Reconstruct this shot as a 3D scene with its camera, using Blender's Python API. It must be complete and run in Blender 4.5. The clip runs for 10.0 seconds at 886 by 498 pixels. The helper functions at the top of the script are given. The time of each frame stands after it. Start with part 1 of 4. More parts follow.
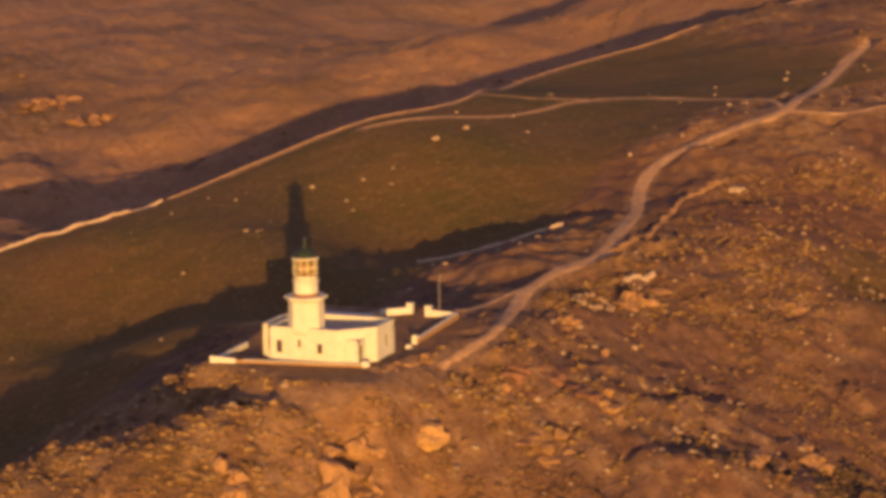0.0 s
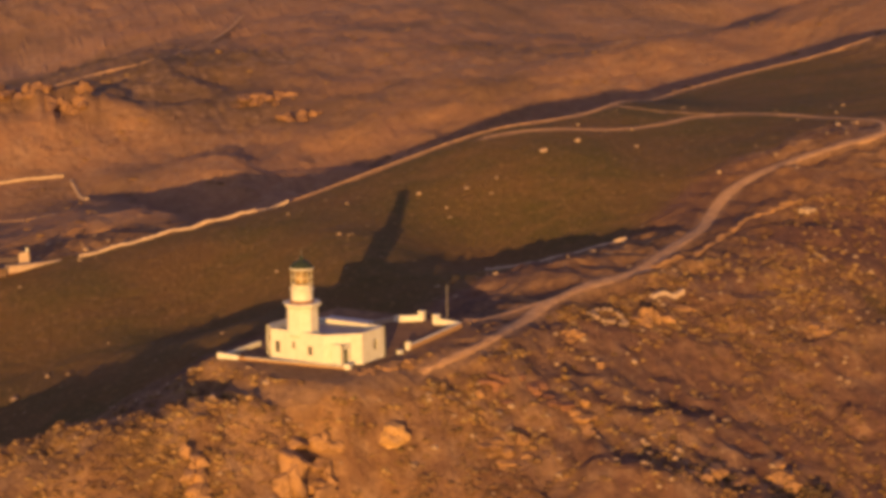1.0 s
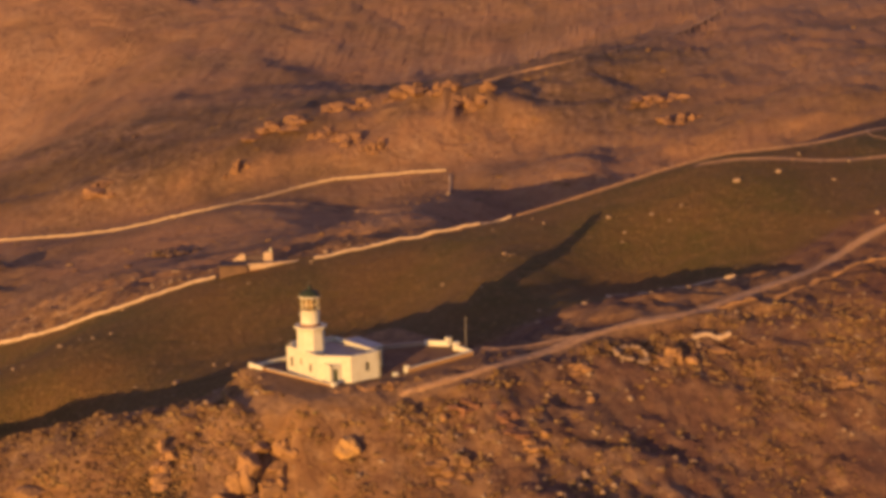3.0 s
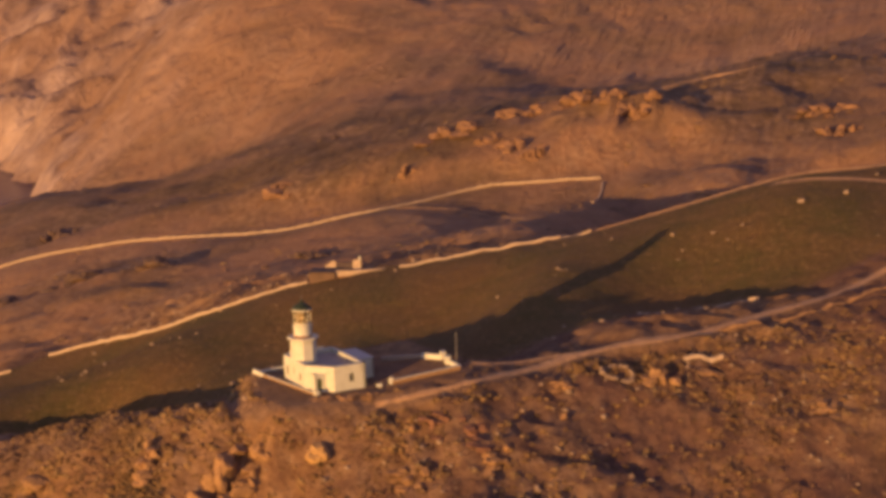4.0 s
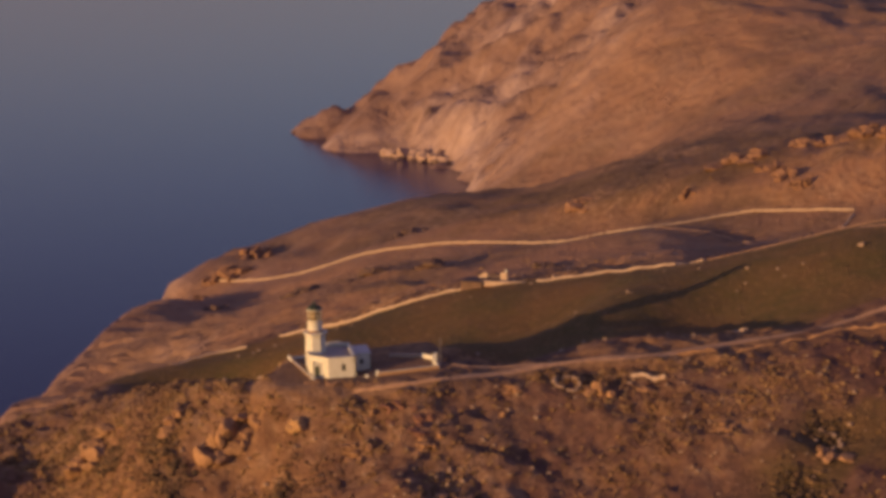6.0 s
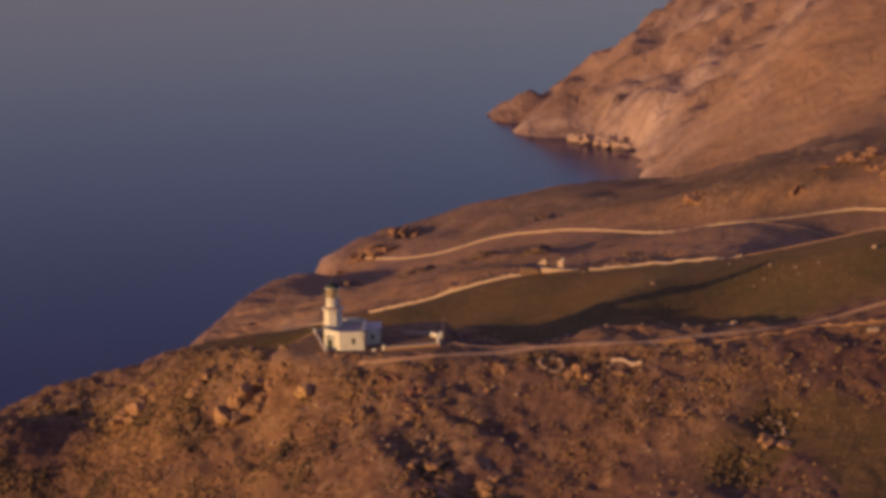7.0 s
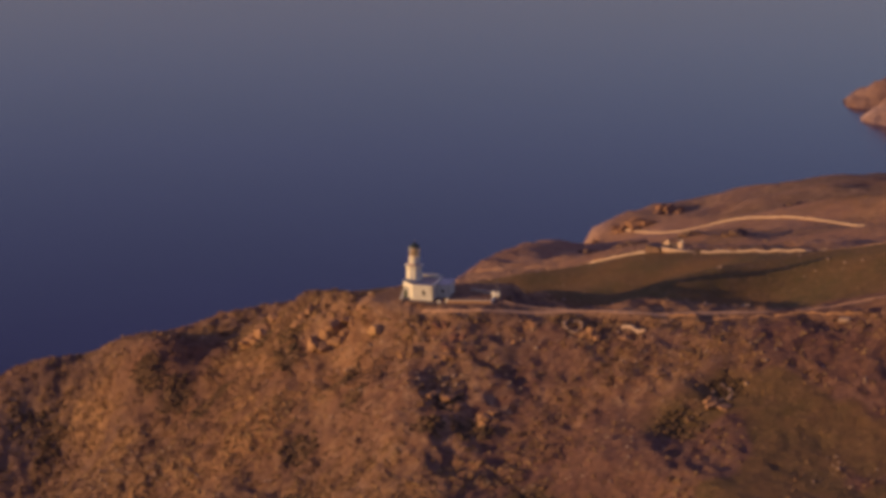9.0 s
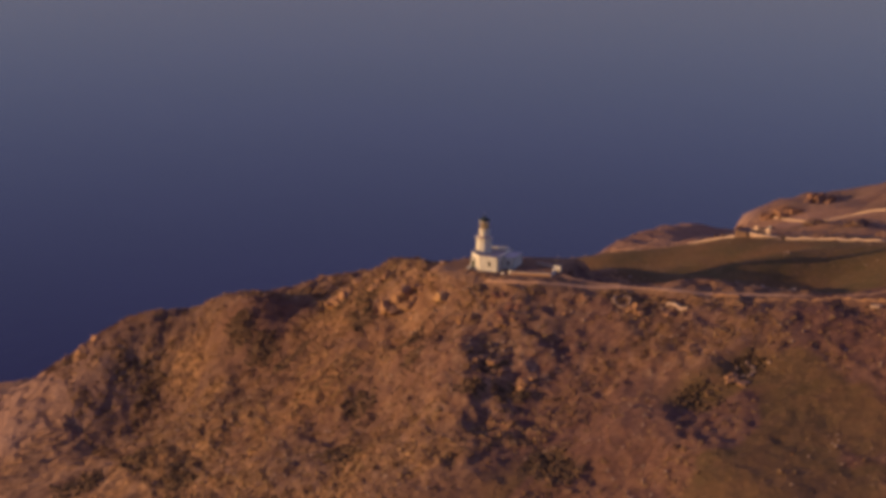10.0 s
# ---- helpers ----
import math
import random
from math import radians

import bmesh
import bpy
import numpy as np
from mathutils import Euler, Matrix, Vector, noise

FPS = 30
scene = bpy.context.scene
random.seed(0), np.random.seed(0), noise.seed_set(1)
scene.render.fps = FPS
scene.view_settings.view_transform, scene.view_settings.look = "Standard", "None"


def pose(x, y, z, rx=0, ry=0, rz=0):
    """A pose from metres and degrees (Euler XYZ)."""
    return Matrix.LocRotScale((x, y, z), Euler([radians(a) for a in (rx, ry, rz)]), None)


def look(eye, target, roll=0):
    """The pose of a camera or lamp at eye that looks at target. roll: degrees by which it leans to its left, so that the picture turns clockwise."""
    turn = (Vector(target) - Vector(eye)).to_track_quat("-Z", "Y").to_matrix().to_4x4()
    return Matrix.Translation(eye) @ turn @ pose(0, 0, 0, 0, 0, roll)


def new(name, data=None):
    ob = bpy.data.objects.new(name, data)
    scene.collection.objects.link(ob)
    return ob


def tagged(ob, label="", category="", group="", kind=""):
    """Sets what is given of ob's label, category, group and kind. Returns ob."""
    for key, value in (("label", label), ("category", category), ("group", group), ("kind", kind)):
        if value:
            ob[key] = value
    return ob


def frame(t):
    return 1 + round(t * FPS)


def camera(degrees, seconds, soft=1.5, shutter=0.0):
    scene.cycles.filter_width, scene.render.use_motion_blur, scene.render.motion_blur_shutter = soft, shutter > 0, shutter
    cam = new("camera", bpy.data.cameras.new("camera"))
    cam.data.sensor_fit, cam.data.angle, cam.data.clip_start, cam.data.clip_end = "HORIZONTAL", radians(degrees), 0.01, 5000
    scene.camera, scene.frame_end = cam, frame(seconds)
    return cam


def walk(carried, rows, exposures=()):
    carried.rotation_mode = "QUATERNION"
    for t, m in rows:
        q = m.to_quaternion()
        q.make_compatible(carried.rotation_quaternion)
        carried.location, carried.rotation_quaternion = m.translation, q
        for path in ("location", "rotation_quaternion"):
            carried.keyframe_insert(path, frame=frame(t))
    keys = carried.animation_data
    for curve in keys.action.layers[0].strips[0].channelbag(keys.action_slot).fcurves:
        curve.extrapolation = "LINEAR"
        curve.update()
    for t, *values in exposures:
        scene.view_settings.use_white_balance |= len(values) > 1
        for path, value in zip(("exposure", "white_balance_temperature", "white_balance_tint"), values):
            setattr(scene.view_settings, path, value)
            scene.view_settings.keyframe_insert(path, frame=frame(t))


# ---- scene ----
cam = camera(28.0, 10.0, soft=4.2)

# seconds, eye, target, roll
PATH = [
    (0, (-45.08, -109.15, 26.94), (-0.38, -21.21, 10.58), -0.59),
    (0.5, (-36.35, -118.83, 28.90), (0.18, -27.27, 12.15), -0.31),
    (1, (-26.81, -127.90, 30.93), (1.13, -33.42, 13.82), -0.27),
    (1.5, (-15.92, -135.65, 33.27), (3.21, -39.10, 15.55), -0.31),
    (2, (-3.15, -141.75, 35.56), (6.58, -43.91, 17.35), -0.43),
    (2.5, (10.55, -146.18, 37.88), (11.05, -47.93, 19.28), -0.86),
    (3, (24.28, -149.17, 39.67), (16.03, -51.29, 20.89), -1.08),
    (3.5, (38.38, -150.95, 41.18), (21.71, -54.16, 22.36), -1.22),
    (4, (53.55, -151.76, 42.96), (28.59, -56.77, 24.13), -1.65),
    (4.5, (70.25, -152.61, 44.99), (36.98, -60.18, 26.27), -2.34),
    (5, (87.67, -155.79, 46.09), (46.48, -66.46, 28.11), -2.26),
    (5.5, (104.13, -157.94, 47.83), (56.49, -71.84, 30.06), -1.88),
    (6, (120.36, -158.06, 49.66), (66.77, -75.55, 31.72), -1.47),
    (6.5, (136.70, -157.00, 51.42), (77.53, -78.49, 33.12), -1.10),
    (7, (153.27, -155.88, 53.26), (89.02, -81.58, 34.52), -0.85),
    (7.5, (170.32, -155.17, 55.33), (101.49, -85.21, 36.16), -0.66),
    (8, (188.11, -153.44, 57.71), (114.97, -88.08, 38.23), -0.22),
    (8.5, (204.52, -150.95, 60.35), (127.71, -90.10, 40.40), 0.07),
    (9, (218.80, -147.30, 62.27), (138.53, -91.33, 41.68), 0.71),
    (9.5, (231.96, -141.33, 63.65), (148.35, -90.72, 42.46), 1.18),
    (10, (244.89, -133.76, 64.86), (158.19, -89.02, 42.93), 1.53),
]
walk(cam, [(t, look(e, g, r)) for t, e, g, r in PATH], [(0.0, 0.54, 9900, 9), (2.5, 0.51, 9600, 9), (4.5, 0.32, 8100, 11), (5.5, 0.20, 7400, 12), (7.5, 0.05, 6900, 12), (10.0, 0.22, 6600, 12)])

# ---- light ----
SUN_TO = Vector((0.37, 0.93, 0.0)).normalized()      # the way the shadows run
SUN_UP = 3.6                                         # degrees above the horizon
sun_data = bpy.data.lights.new("sun", "SUN")
sun_data.energy, sun_data.angle, sun_data.color = 5.0, radians(0.5), (1.0, 0.57, 0.25)
sun = new("sun", sun_data)
ray_down = Vector((SUN_TO.x * math.cos(radians(SUN_UP)), SUN_TO.y * math.cos(radians(SUN_UP)), -math.sin(radians(SUN_UP))))
sun.matrix_world = look((0, 0, 300), Vector((0, 0, 300)) + ray_down)

world = bpy.data.worlds.new("world")
scene.world = world
world.use_nodes = True
wn = world.node_tree.nodes
sky = wn.new("ShaderNodeTexSky")
sky.sky_type, sky.sun_disc = "NISHITA", False
sky.sun_elevation = radians(SUN_UP)
sky.sun_rotation = math.atan2(-SUN_TO.x, -SUN_TO.y)
sky.air_density, sky.dust_density, sky.ozone_density = 1.0, 0.9, 4.0
wn["Background"].inputs["Strength"].default_value = 0.21
haze = wn.new("ShaderNodeMix")
haze.data_type, haze.blend_type = "RGBA", "ADD"
haze.inputs[0].default_value = 1.0
haze.inputs[7].default_value = (0.60, 0.27, 0.55, 1.0)
world.node_tree.links.new(sky.outputs["Color"], haze.inputs[6])
world.node_tree.links.new(haze.outputs[2], wn["Background"].inputs["Color"])

SEA = -62.0

# ---- materials ----


class Nodes:
    """A small wrapper round one material's node tree."""

    def __init__(self, name, roughness=0.9, metallic=0.0):
        self.mat = bpy.data.materials.new(name)
        self.mat.use_nodes = True
        self.tree = self.mat.node_tree
        self.bsdf = self.tree.nodes["Principled BSDF"]
        self.bsdf.inputs["Roughness"].default_value = roughness
        self.bsdf.inputs["Metallic"].default_value = metallic
        self.bsdf.inputs["Specular IOR Level"].default_value = 0.2

    def add(self, kind, **inputs):
        node = self.tree.nodes.new(kind)
        for key, value in inputs.items():
            self.put(node.inputs[key.replace("_", " ")], value)
        return node

    def put(self, socket, value):
        if isinstance(value, bpy.types.NodeSocket):
            self.tree.links.new(value, socket)
        else:
            socket.default_value = value

    def coords(self):
        return self.tree.nodes.new("ShaderNodeTexCoord").outputs["Object"]

    def world_place(self):
        return self.tree.nodes.new("ShaderNodeNewGeometry").outputs["Position"]

    def noise(self, where, scale, detail=4.0, rough=0.6):
        return self.add("ShaderNodeTexNoise", Vector=where, Scale=scale, Detail=detail, Roughness=rough).outputs["Fac"]

    def ramp(self, fac, *stops):
        node = self.tree.nodes.new("ShaderNodeValToRGB")
        self.put(node.inputs["Fac"], fac)
        cr = node.color_ramp
        while len(cr.elements) < len(stops):
            cr.elements.new(0.5)
        for el, (at, col) in zip(cr.elements, stops):
            el.position = at
            el.color = (*col, 1) if len(col) == 3 else col
        return node.outputs["Color"]

    def mix(self, fac, a, b, how="MIX"):
        node = self.tree.nodes.new("ShaderNodeMix")
        node.data_type, node.blend_type = "RGBA", how
        for socket, value in ((node.inputs[0], fac), (node.inputs[6], a), (node.inputs[7], b)):
            self.put(socket, (*value, 1) if isinstance(value, tuple) and len(value) == 3 else value)
        return node.outputs[2]

    def math(self, how, a, b):
        node = self.tree.nodes.new("ShaderNodeMath")
        node.operation = how
        node.use_clamp = True
        self.put(node.inputs[0], a)
        self.put(node.inputs[1], b)
        return node.outputs[0]

    def scaled(self, a, k, b=None):
        node = self.tree.nodes.new("ShaderNodeMath")
        node.operation = "MULTIPLY"
        self.put(node.inputs[0], a)
        self.put(node.inputs[1], k if b is None else b)
        return node.outputs[0]

    def sum(self, *terms):
        total = terms[0]
        for term in terms[1:]:
            node = self.tree.nodes.new("ShaderNodeMath")
            node.operation = "ADD"
            self.put(node.inputs[0], total)
            self.put(node.inputs[1], term)
            total = node.outputs[0]
        return total

    def attribute(self, name):
        node = self.tree.nodes.new("ShaderNodeAttribute")
        node.attribute_name = name
        return node.outputs["Fac"]

    def bump(self, height, strength, distance):
        node = self.add("ShaderNodeBump", Height=height, Strength=strength, Distance=distance)
        self.put(self.bsdf.inputs["Normal"], node.outputs["Normal"])

    def colour(self, value):
        self.put(self.bsdf.inputs["Base Color"], (*value, 1) if isinstance(value, tuple) and len(value) == 3 else value)
        return self


def grey(v):
    return (v, v, v)


def painted(name, base, dirty, scale=1.5, roughness=0.85):
    """Paint or plaster with blotches, streaks and fine grain."""
    n = Nodes(name, roughness)
    where = n.coords()
    blotch = n.ramp(n.noise(where, scale, 5, 0.65), (0.42, grey(0)), (0.72, grey(1)))
    streak_map = n.add("ShaderNodeMapping", Vector=where, Scale=(6.0, 6.0, 0.7))
    streak = n.ramp(n.noise(streak_map.outputs[0], 1.2, 3), (0.5, grey(0)), (0.8, grey(1)))
    col = n.mix(n.math("MULTIPLY", blotch, 0.55), base, dirty)
    col = n.mix(n.math("MULTIPLY", streak, 0.4), col, dirty)
    n.colour(col)
    n.bump(n.noise(where, 14, 5, 0.7), 0.35, 0.02)
    return n.mat


def ground_material():
    n = Nodes("hillside_soil_and_scrub", 0.95)
    p = n.world_place()
    big = n.noise(p, 0.018, 4, 0.6)
    mid = n.noise(p, 0.13, 5, 0.65)
    fine = n.noise(p, 0.9, 6, 0.72)
    grain = n.noise(p, 5.0, 4, 0.7)
    # dry scrub: tan earth, rust and dark heather
    scrub = n.ramp(fine, (0.32, (0.055, 0.033, 0.020)), (0.45, (0.150, 0.083, 0.038)), (0.56, (0.330, 0.185, 0.075)), (0.72, (0.520, 0.340, 0.160)))
    heather = n.ramp(fine, (0.32, (0.040, 0.028, 0.026)), (0.52, (0.105, 0.060, 0.042)), (0.72, (0.210, 0.125, 0.072)))
    thick = n.math("ADD", n.math("MULTIPLY", n.attribute("tussock"), 0.75), n.math("MULTIPLY", n.ramp(mid, (0.46, grey(0)), (0.56, grey(1))), 0.3))
    col = n.mix(thick, heather, scrub)
    col = n.mix(n.ramp(n.noise(p, 0.055, 4, 0.6), (0.38, grey(0.8)), (0.52, grey(0))), col, n.mix(fine, (0.060, 0.034, 0.032), (0.175, 0.098, 0.066)))
    redder = n.mix(0.55, col, (0.270, 0.135, 0.066))
    col = n.mix(n.ramp(big, (0.45, grey(0)), (0.62, grey(0.8))), col, redder)
    beyond = n.math("MULTIPLY", n.attribute("beyond"), 0.75)
    slope = n.mix(fine, (0.260, 0.130, 0.066), (0.490, 0.275, 0.145))
    slope = n.mix(n.ramp(n.noise(p, 0.022, 5, 0.62), (0.46, grey(0)), (0.60, grey(0.85))), slope, n.mix(fine, (0.130, 0.080, 0.043), (0.240, 0.150, 0.074)))
    slope = n.mix(n.ramp(n.noise(p, 0.09, 5, 0.7), (0.60, grey(0)), (0.70, grey(0.8))), slope, (0.075, 0.048, 0.040))
    slope = n.mix(n.ramp(n.noise(p, 0.06, 5, 0.7), (0.30, grey(0.8)), (0.42, grey(0))), slope, (0.430, 0.265, 0.150))
    col = n.mix(beyond, col, slope)
    heather_slope = n.ramp(fine, (0.30, (0.060, 0.033, 0.030)), (0.52, (0.122, 0.062, 0.047)), (0.68, (0.170, 0.090, 0.060)), (0.80, (0.330, 0.190, 0.105)))
    col = n.mix(n.math("MULTIPLY", n.attribute("heath"), 0.95), col, heather_slope)
    # olive scrub, with the shoulder's turned-away shade put into its colour
    olive_dimmed = n.ramp(fine, (0.30, (0.040, 0.029, 0.016)), (0.52, (0.088, 0.062, 0.031)), (0.74, (0.175, 0.115, 0.057)))
    col = n.mix(n.math("MULTIPLY", n.attribute("olive"), 0.8), col, olive_dimmed)
    # dark scrub ground, in places a painted stand-in for the humps' shadows
    col = n.mix(n.math("MULTIPLY", n.attribute("thicket_shade"), 0.85), col, n.ramp(fine, (0.34, (0.034, 0.025, 0.018)), (0.55, (0.080, 0.054, 0.032)), (0.75, (0.170, 0.105, 0.058))))
    # rock faces
    rock = n.ramp(n.noise(p, 0.5, 6, 0.7), (0.3, (0.120, 0.075, 0.050)), (0.5, (0.300, 0.180, 0.100)), (0.75, (0.520, 0.350, 0.205)))
    rock = n.mix(n.ramp(n.noise(p, 0.035, 5, 0.65), (0.42, grey(0.55)), (0.6, grey(0))), rock, (0.130, 0.080, 0.062))
    col = n.mix(n.math("MULTIPLY", n.attribute("rock"), n.ramp(n.noise(p, 0.25, 5, 0.7), (0.38, grey(0.15)), (0.6, grey(1)))), col, rock)
    # pale granite of the sea cliffs and the far headland, its tone greyed for distance haze
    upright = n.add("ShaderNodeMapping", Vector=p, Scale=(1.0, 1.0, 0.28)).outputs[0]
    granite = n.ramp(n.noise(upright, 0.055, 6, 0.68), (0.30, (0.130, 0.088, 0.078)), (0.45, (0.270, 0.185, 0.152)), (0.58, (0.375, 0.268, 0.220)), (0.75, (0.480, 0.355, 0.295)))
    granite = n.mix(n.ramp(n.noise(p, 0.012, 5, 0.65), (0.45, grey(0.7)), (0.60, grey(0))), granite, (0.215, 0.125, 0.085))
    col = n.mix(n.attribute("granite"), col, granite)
    # grass
    patch = n.ramp(n.noise(p, 0.09, 4, 0.6), (0.35, grey(0)), (0.65, grey(1)))
    green = n.mix(patch, (0.142, 0.082, 0.031), (0.092, 0.070, 0.021))
    green = n.mix(n.ramp(n.noise(p, 0.35, 5, 0.7), (0.50, grey(0)), (0.66, grey(0.7))), green, (0.165, 0.098, 0.040))
    green = n.mix(n.ramp(n.noise(p, 1.6, 5, 0.75), (0.54, grey(0)), (0.72, grey(0.9))), green, (0.300, 0.185, 0.085))
    col = n.mix(n.math("MULTIPLY", n.attribute("grass"), n.ramp(n.math("ADD", n.attribute("grass"), n.math("MULTIPLY", mid, 0.5)), (0.55, grey(0)), (0.85, grey(1)))), col, green)
    # bare trodden earth
    earth = n.ramp(n.noise(p, 1.3, 5, 0.7), (0.3, (0.170, 0.100, 0.058)), (0.7, (0.330, 0.205, 0.120)))
    col = n.mix(n.attribute("bare"), col, earth)
    n.colour(col)
    tuft = n.noise(p, 2.3, 4, 0.7)
    h = n.sum(n.scaled(fine, 0.55), n.scaled(tuft, 0.30), n.scaled(grain, 0.08), n.scaled(n.attribute("beyond"), 1.0, n.scaled(n.noise(p, 0.13, 5, 0.7), 2.2)), n.scaled(n.attribute("granite"), 1.0, n.scaled(n.noise(upright, 0.08, 5, 0.7), 6.0)))
    n.bump(h, 0.9, 1.0)
    return n.mat


def dirt_material():
    n = Nodes("dirt_track", 0.95)
    p = n.world_place()
    col = n.ramp(n.noise(p, 1.1, 6, 0.7), (0.28, (0.360, 0.205, 0.100)), (0.55, (0.540, 0.330, 0.170)), (0.8, (0.640, 0.425, 0.240)))
    n.colour(n.mix(n.ramp(n.noise(p, 0.2, 3), (0.4, grey(0)), (0.7, grey(0.5))), col, (0.350, 0.225, 0.135)))
    n.bump(n.noise(p, 1.6, 5, 0.7), 0.9, 0.5)
    return n.mat


def stone_material(name, dark, light, scale=1.2):
    n = Nodes(name, 0.92)
    p = n.world_place()
    info = n.tree.nodes.new("ShaderNodeNewGeometry").outputs["Random Per Island"]
    col = n.ramp(n.noise(p, scale, 6, 0.7), (0.3, dark), (0.7, light))
    col = n.mix(n.math("MULTIPLY", info, 0.5), col, n.mix(0.5, dark, light))
    n.colour(col)
    n.bump(n.noise(p, scale * 4, 6, 0.75), 0.8, 0.12)
    return n.mat


def dark_shrub_material():
    n = Nodes("dark_heath_scrub", 0.95)
    rnd = n.tree.nodes.new("ShaderNodeNewGeometry").outputs["Random Per Island"]
    col = n.ramp(rnd, (0.0, (0.036, 0.026, 0.022)), (0.6, (0.076, 0.051, 0.036)), (0.85, (0.140, 0.084, 0.050)), (1.0, (0.230, 0.145, 0.072)))
    n.colour(n.mix(n.noise(n.world_place(), 5, 3), col, n.mix(0.5, col, (0.10, 0.075, 0.035))))
    return n.mat


def shrub_material():
    n = Nodes("dry_scrub", 0.95)
    rnd = n.tree.nodes.new("ShaderNodeNewGeometry").outputs["Random Per Island"]
    clump = n.math("ADD", n.math("MULTIPLY", n.noise(n.world_place(), 0.9, 3, 0.6), 0.85), n.math("MULTIPLY", rnd, 0.15))
    col = n.ramp(clump, (0.28, (0.075, 0.055, 0.028)), (0.40, (0.140, 0.085, 0.042)), (0.50, (0.270, 0.160, 0.072)), (0.60, (0.400, 0.265, 0.125)), (0.72, (0.190, 0.150, 0.060)))
    col = n.mix(n.noise(n.world_place(), 6, 4), col, n.mix(0.5, col, (0.05, 0.035, 0.02)))
    heath = n.ramp(clump, (0.0, (0.045, 0.030, 0.026)), (0.7, (0.130, 0.075, 0.052)), (1.0, (0.300, 0.190, 0.110)))
    n.colour(n.mix(n.ramp(n.noise(n.world_place(), 0.055, 4, 0.6), (0.38, grey(0.85)), (0.52, grey(0))), col, heath))
    return n.mat


def water_material():
    n = Nodes("sea_water", 0.14)
    n.bsdf.inputs["Specular IOR Level"].default_value = 0.20
    n.bsdf.inputs["IOR"].default_value = 1.22
    p = n.world_place()
    n.colour(n.mix(n.ramp(n.noise(p, 0.006, 3), (0.35, grey(0)), (0.7, grey(1))), (0.0175, 0.0130, 0.058), (0.0230, 0.0170, 0.072)))
    swell = n.math("ADD", n.math("MULTIPLY", n.noise(p, 0.35, 5, 0.65), 0.6), n.math("MULTIPLY", n.noise(p, 0.03, 3), 0.5))
    n.bump(swell, 0.28, 0.4)
    return n.mat


def glass_material():
    n = Nodes("lantern_glass", 0.03)
    n.bsdf.inputs["Transmission Weight"].default_value = 1.0
    n.bsdf.inputs["IOR"].default_value = 1.1
    n.colour((0.95, 0.93, 0.85))
    return n.mat


M_GROUND = ground_material()
M_DIRT = dirt_material()
M_PALETRACK = stone_material("pale_track_gravel", (0.420, 0.320, 0.225), (0.620, 0.510, 0.390), 1.5)
M_LIPWALL = stone_material("pale_lime_washed_stone", (0.330, 0.235, 0.160), (0.520, 0.410, 0.300), 1.5)
M_DARKCRAG = stone_material("dark_lichened_rock", (0.055, 0.040, 0.036), (0.190, 0.120, 0.080), 0.5)
M_FARCRAG = stone_material("far_slope_rock", (0.125, 0.072, 0.045), (0.300, 0.170, 0.096), 0.5)
M_SKERRY = stone_material("pale_sea_washed_granite", (0.210, 0.140, 0.105), (0.440, 0.320, 0.250), 0.3)
M_STONE = stone_material("grey_brown_stone", (0.150, 0.100, 0.070), (0.420, 0.310, 0.215))
M_CRAG = stone_material("crag_rock", (0.120, 0.070, 0.040), (0.450, 0.262, 0.128), 0.6)
M_OCHREROCK = stone_material("smooth_ochre_rock", (0.330, 0.200, 0.090), (0.480, 0.300, 0.135), 0.8)
M_REDCRAG = stone_material("red_brown_rock", (0.095, 0.048, 0.036), (0.330, 0.170, 0.105), 0.8)
M_WALLSTONE = stone_material("dry_stone_wall", (0.230, 0.160, 0.110), (0.520, 0.400, 0.280), 2.0)
M_SHRUB = shrub_material()
M_DARKSHRUB = dark_shrub_material()
M_WATER = water_material()
M_WHITE = painted("whitewash", (0.57, 0.57, 0.465), (0.43, 0.40, 0.30))
M_TOWER = painted("tower_whitewash", (0.58, 0.575, 0.465), (0.45, 0.41, 0.30), 2.2)
M_ROOF = painted("grey_roof_screed", (0.36, 0.31, 0.27), (0.24, 0.20, 0.17), 1.0)
M_YARD = painted("yard_concrete", (0.33, 0.26, 0.20), (0.21, 0.16, 0.12), 0.6)
M_DARKPANE = painted("dark_window_pane", (0.035, 0.036, 0.040), (0.06, 0.06, 0.055), 3, 0.25)
M_SHUTTER = painted("green_shutter_paint", (0.055, 0.080, 0.045), (0.09, 0.09, 0.06), 4, 0.6)
M_FRAME = painted("window_frame_paint", (0.62, 0.58, 0.50), (0.45, 0.40, 0.33), 5, 0.6)
M_DOME = painted("green_copper_dome", (0.022, 0.036, 0.024), (0.040, 0.048, 0.034), 4, 0.6)
M_IRON = painted("grey_iron", (0.20, 0.19, 0.18), (0.12, 0.09, 0.07), 6, 0.5)
M_LENS = painted("brass_lens_housing", (0.210, 0.150, 0.080), (0.13, 0.095, 0.055), 6, 0.5)
M_RUST = painted("rust_red_masonry", (0.230, 0.105, 0.055), (0.140, 0.070, 0.042), 2.0)
M_OCHRE = painted("ochre_weathered_plaster", (0.300, 0.185, 0.098), (0.200, 0.118, 0.062), 1.2)
M_GLASS = glass_material()
M_DARKROOF = painted("dark_roof_tar", (0.075, 0.055, 0.050), (0.12, 0.09, 0.075), 2.0)
M_ANNEX = painted("annex_roof_screed", (0.46, 0.43, 0.40), (0.34, 0.30, 0.27), 1.0)
M_LANTERN = painted("lantern_cream_paint", (0.56, 0.53, 0.40), (0.42, 0.37, 0.25), 5, 0.7)

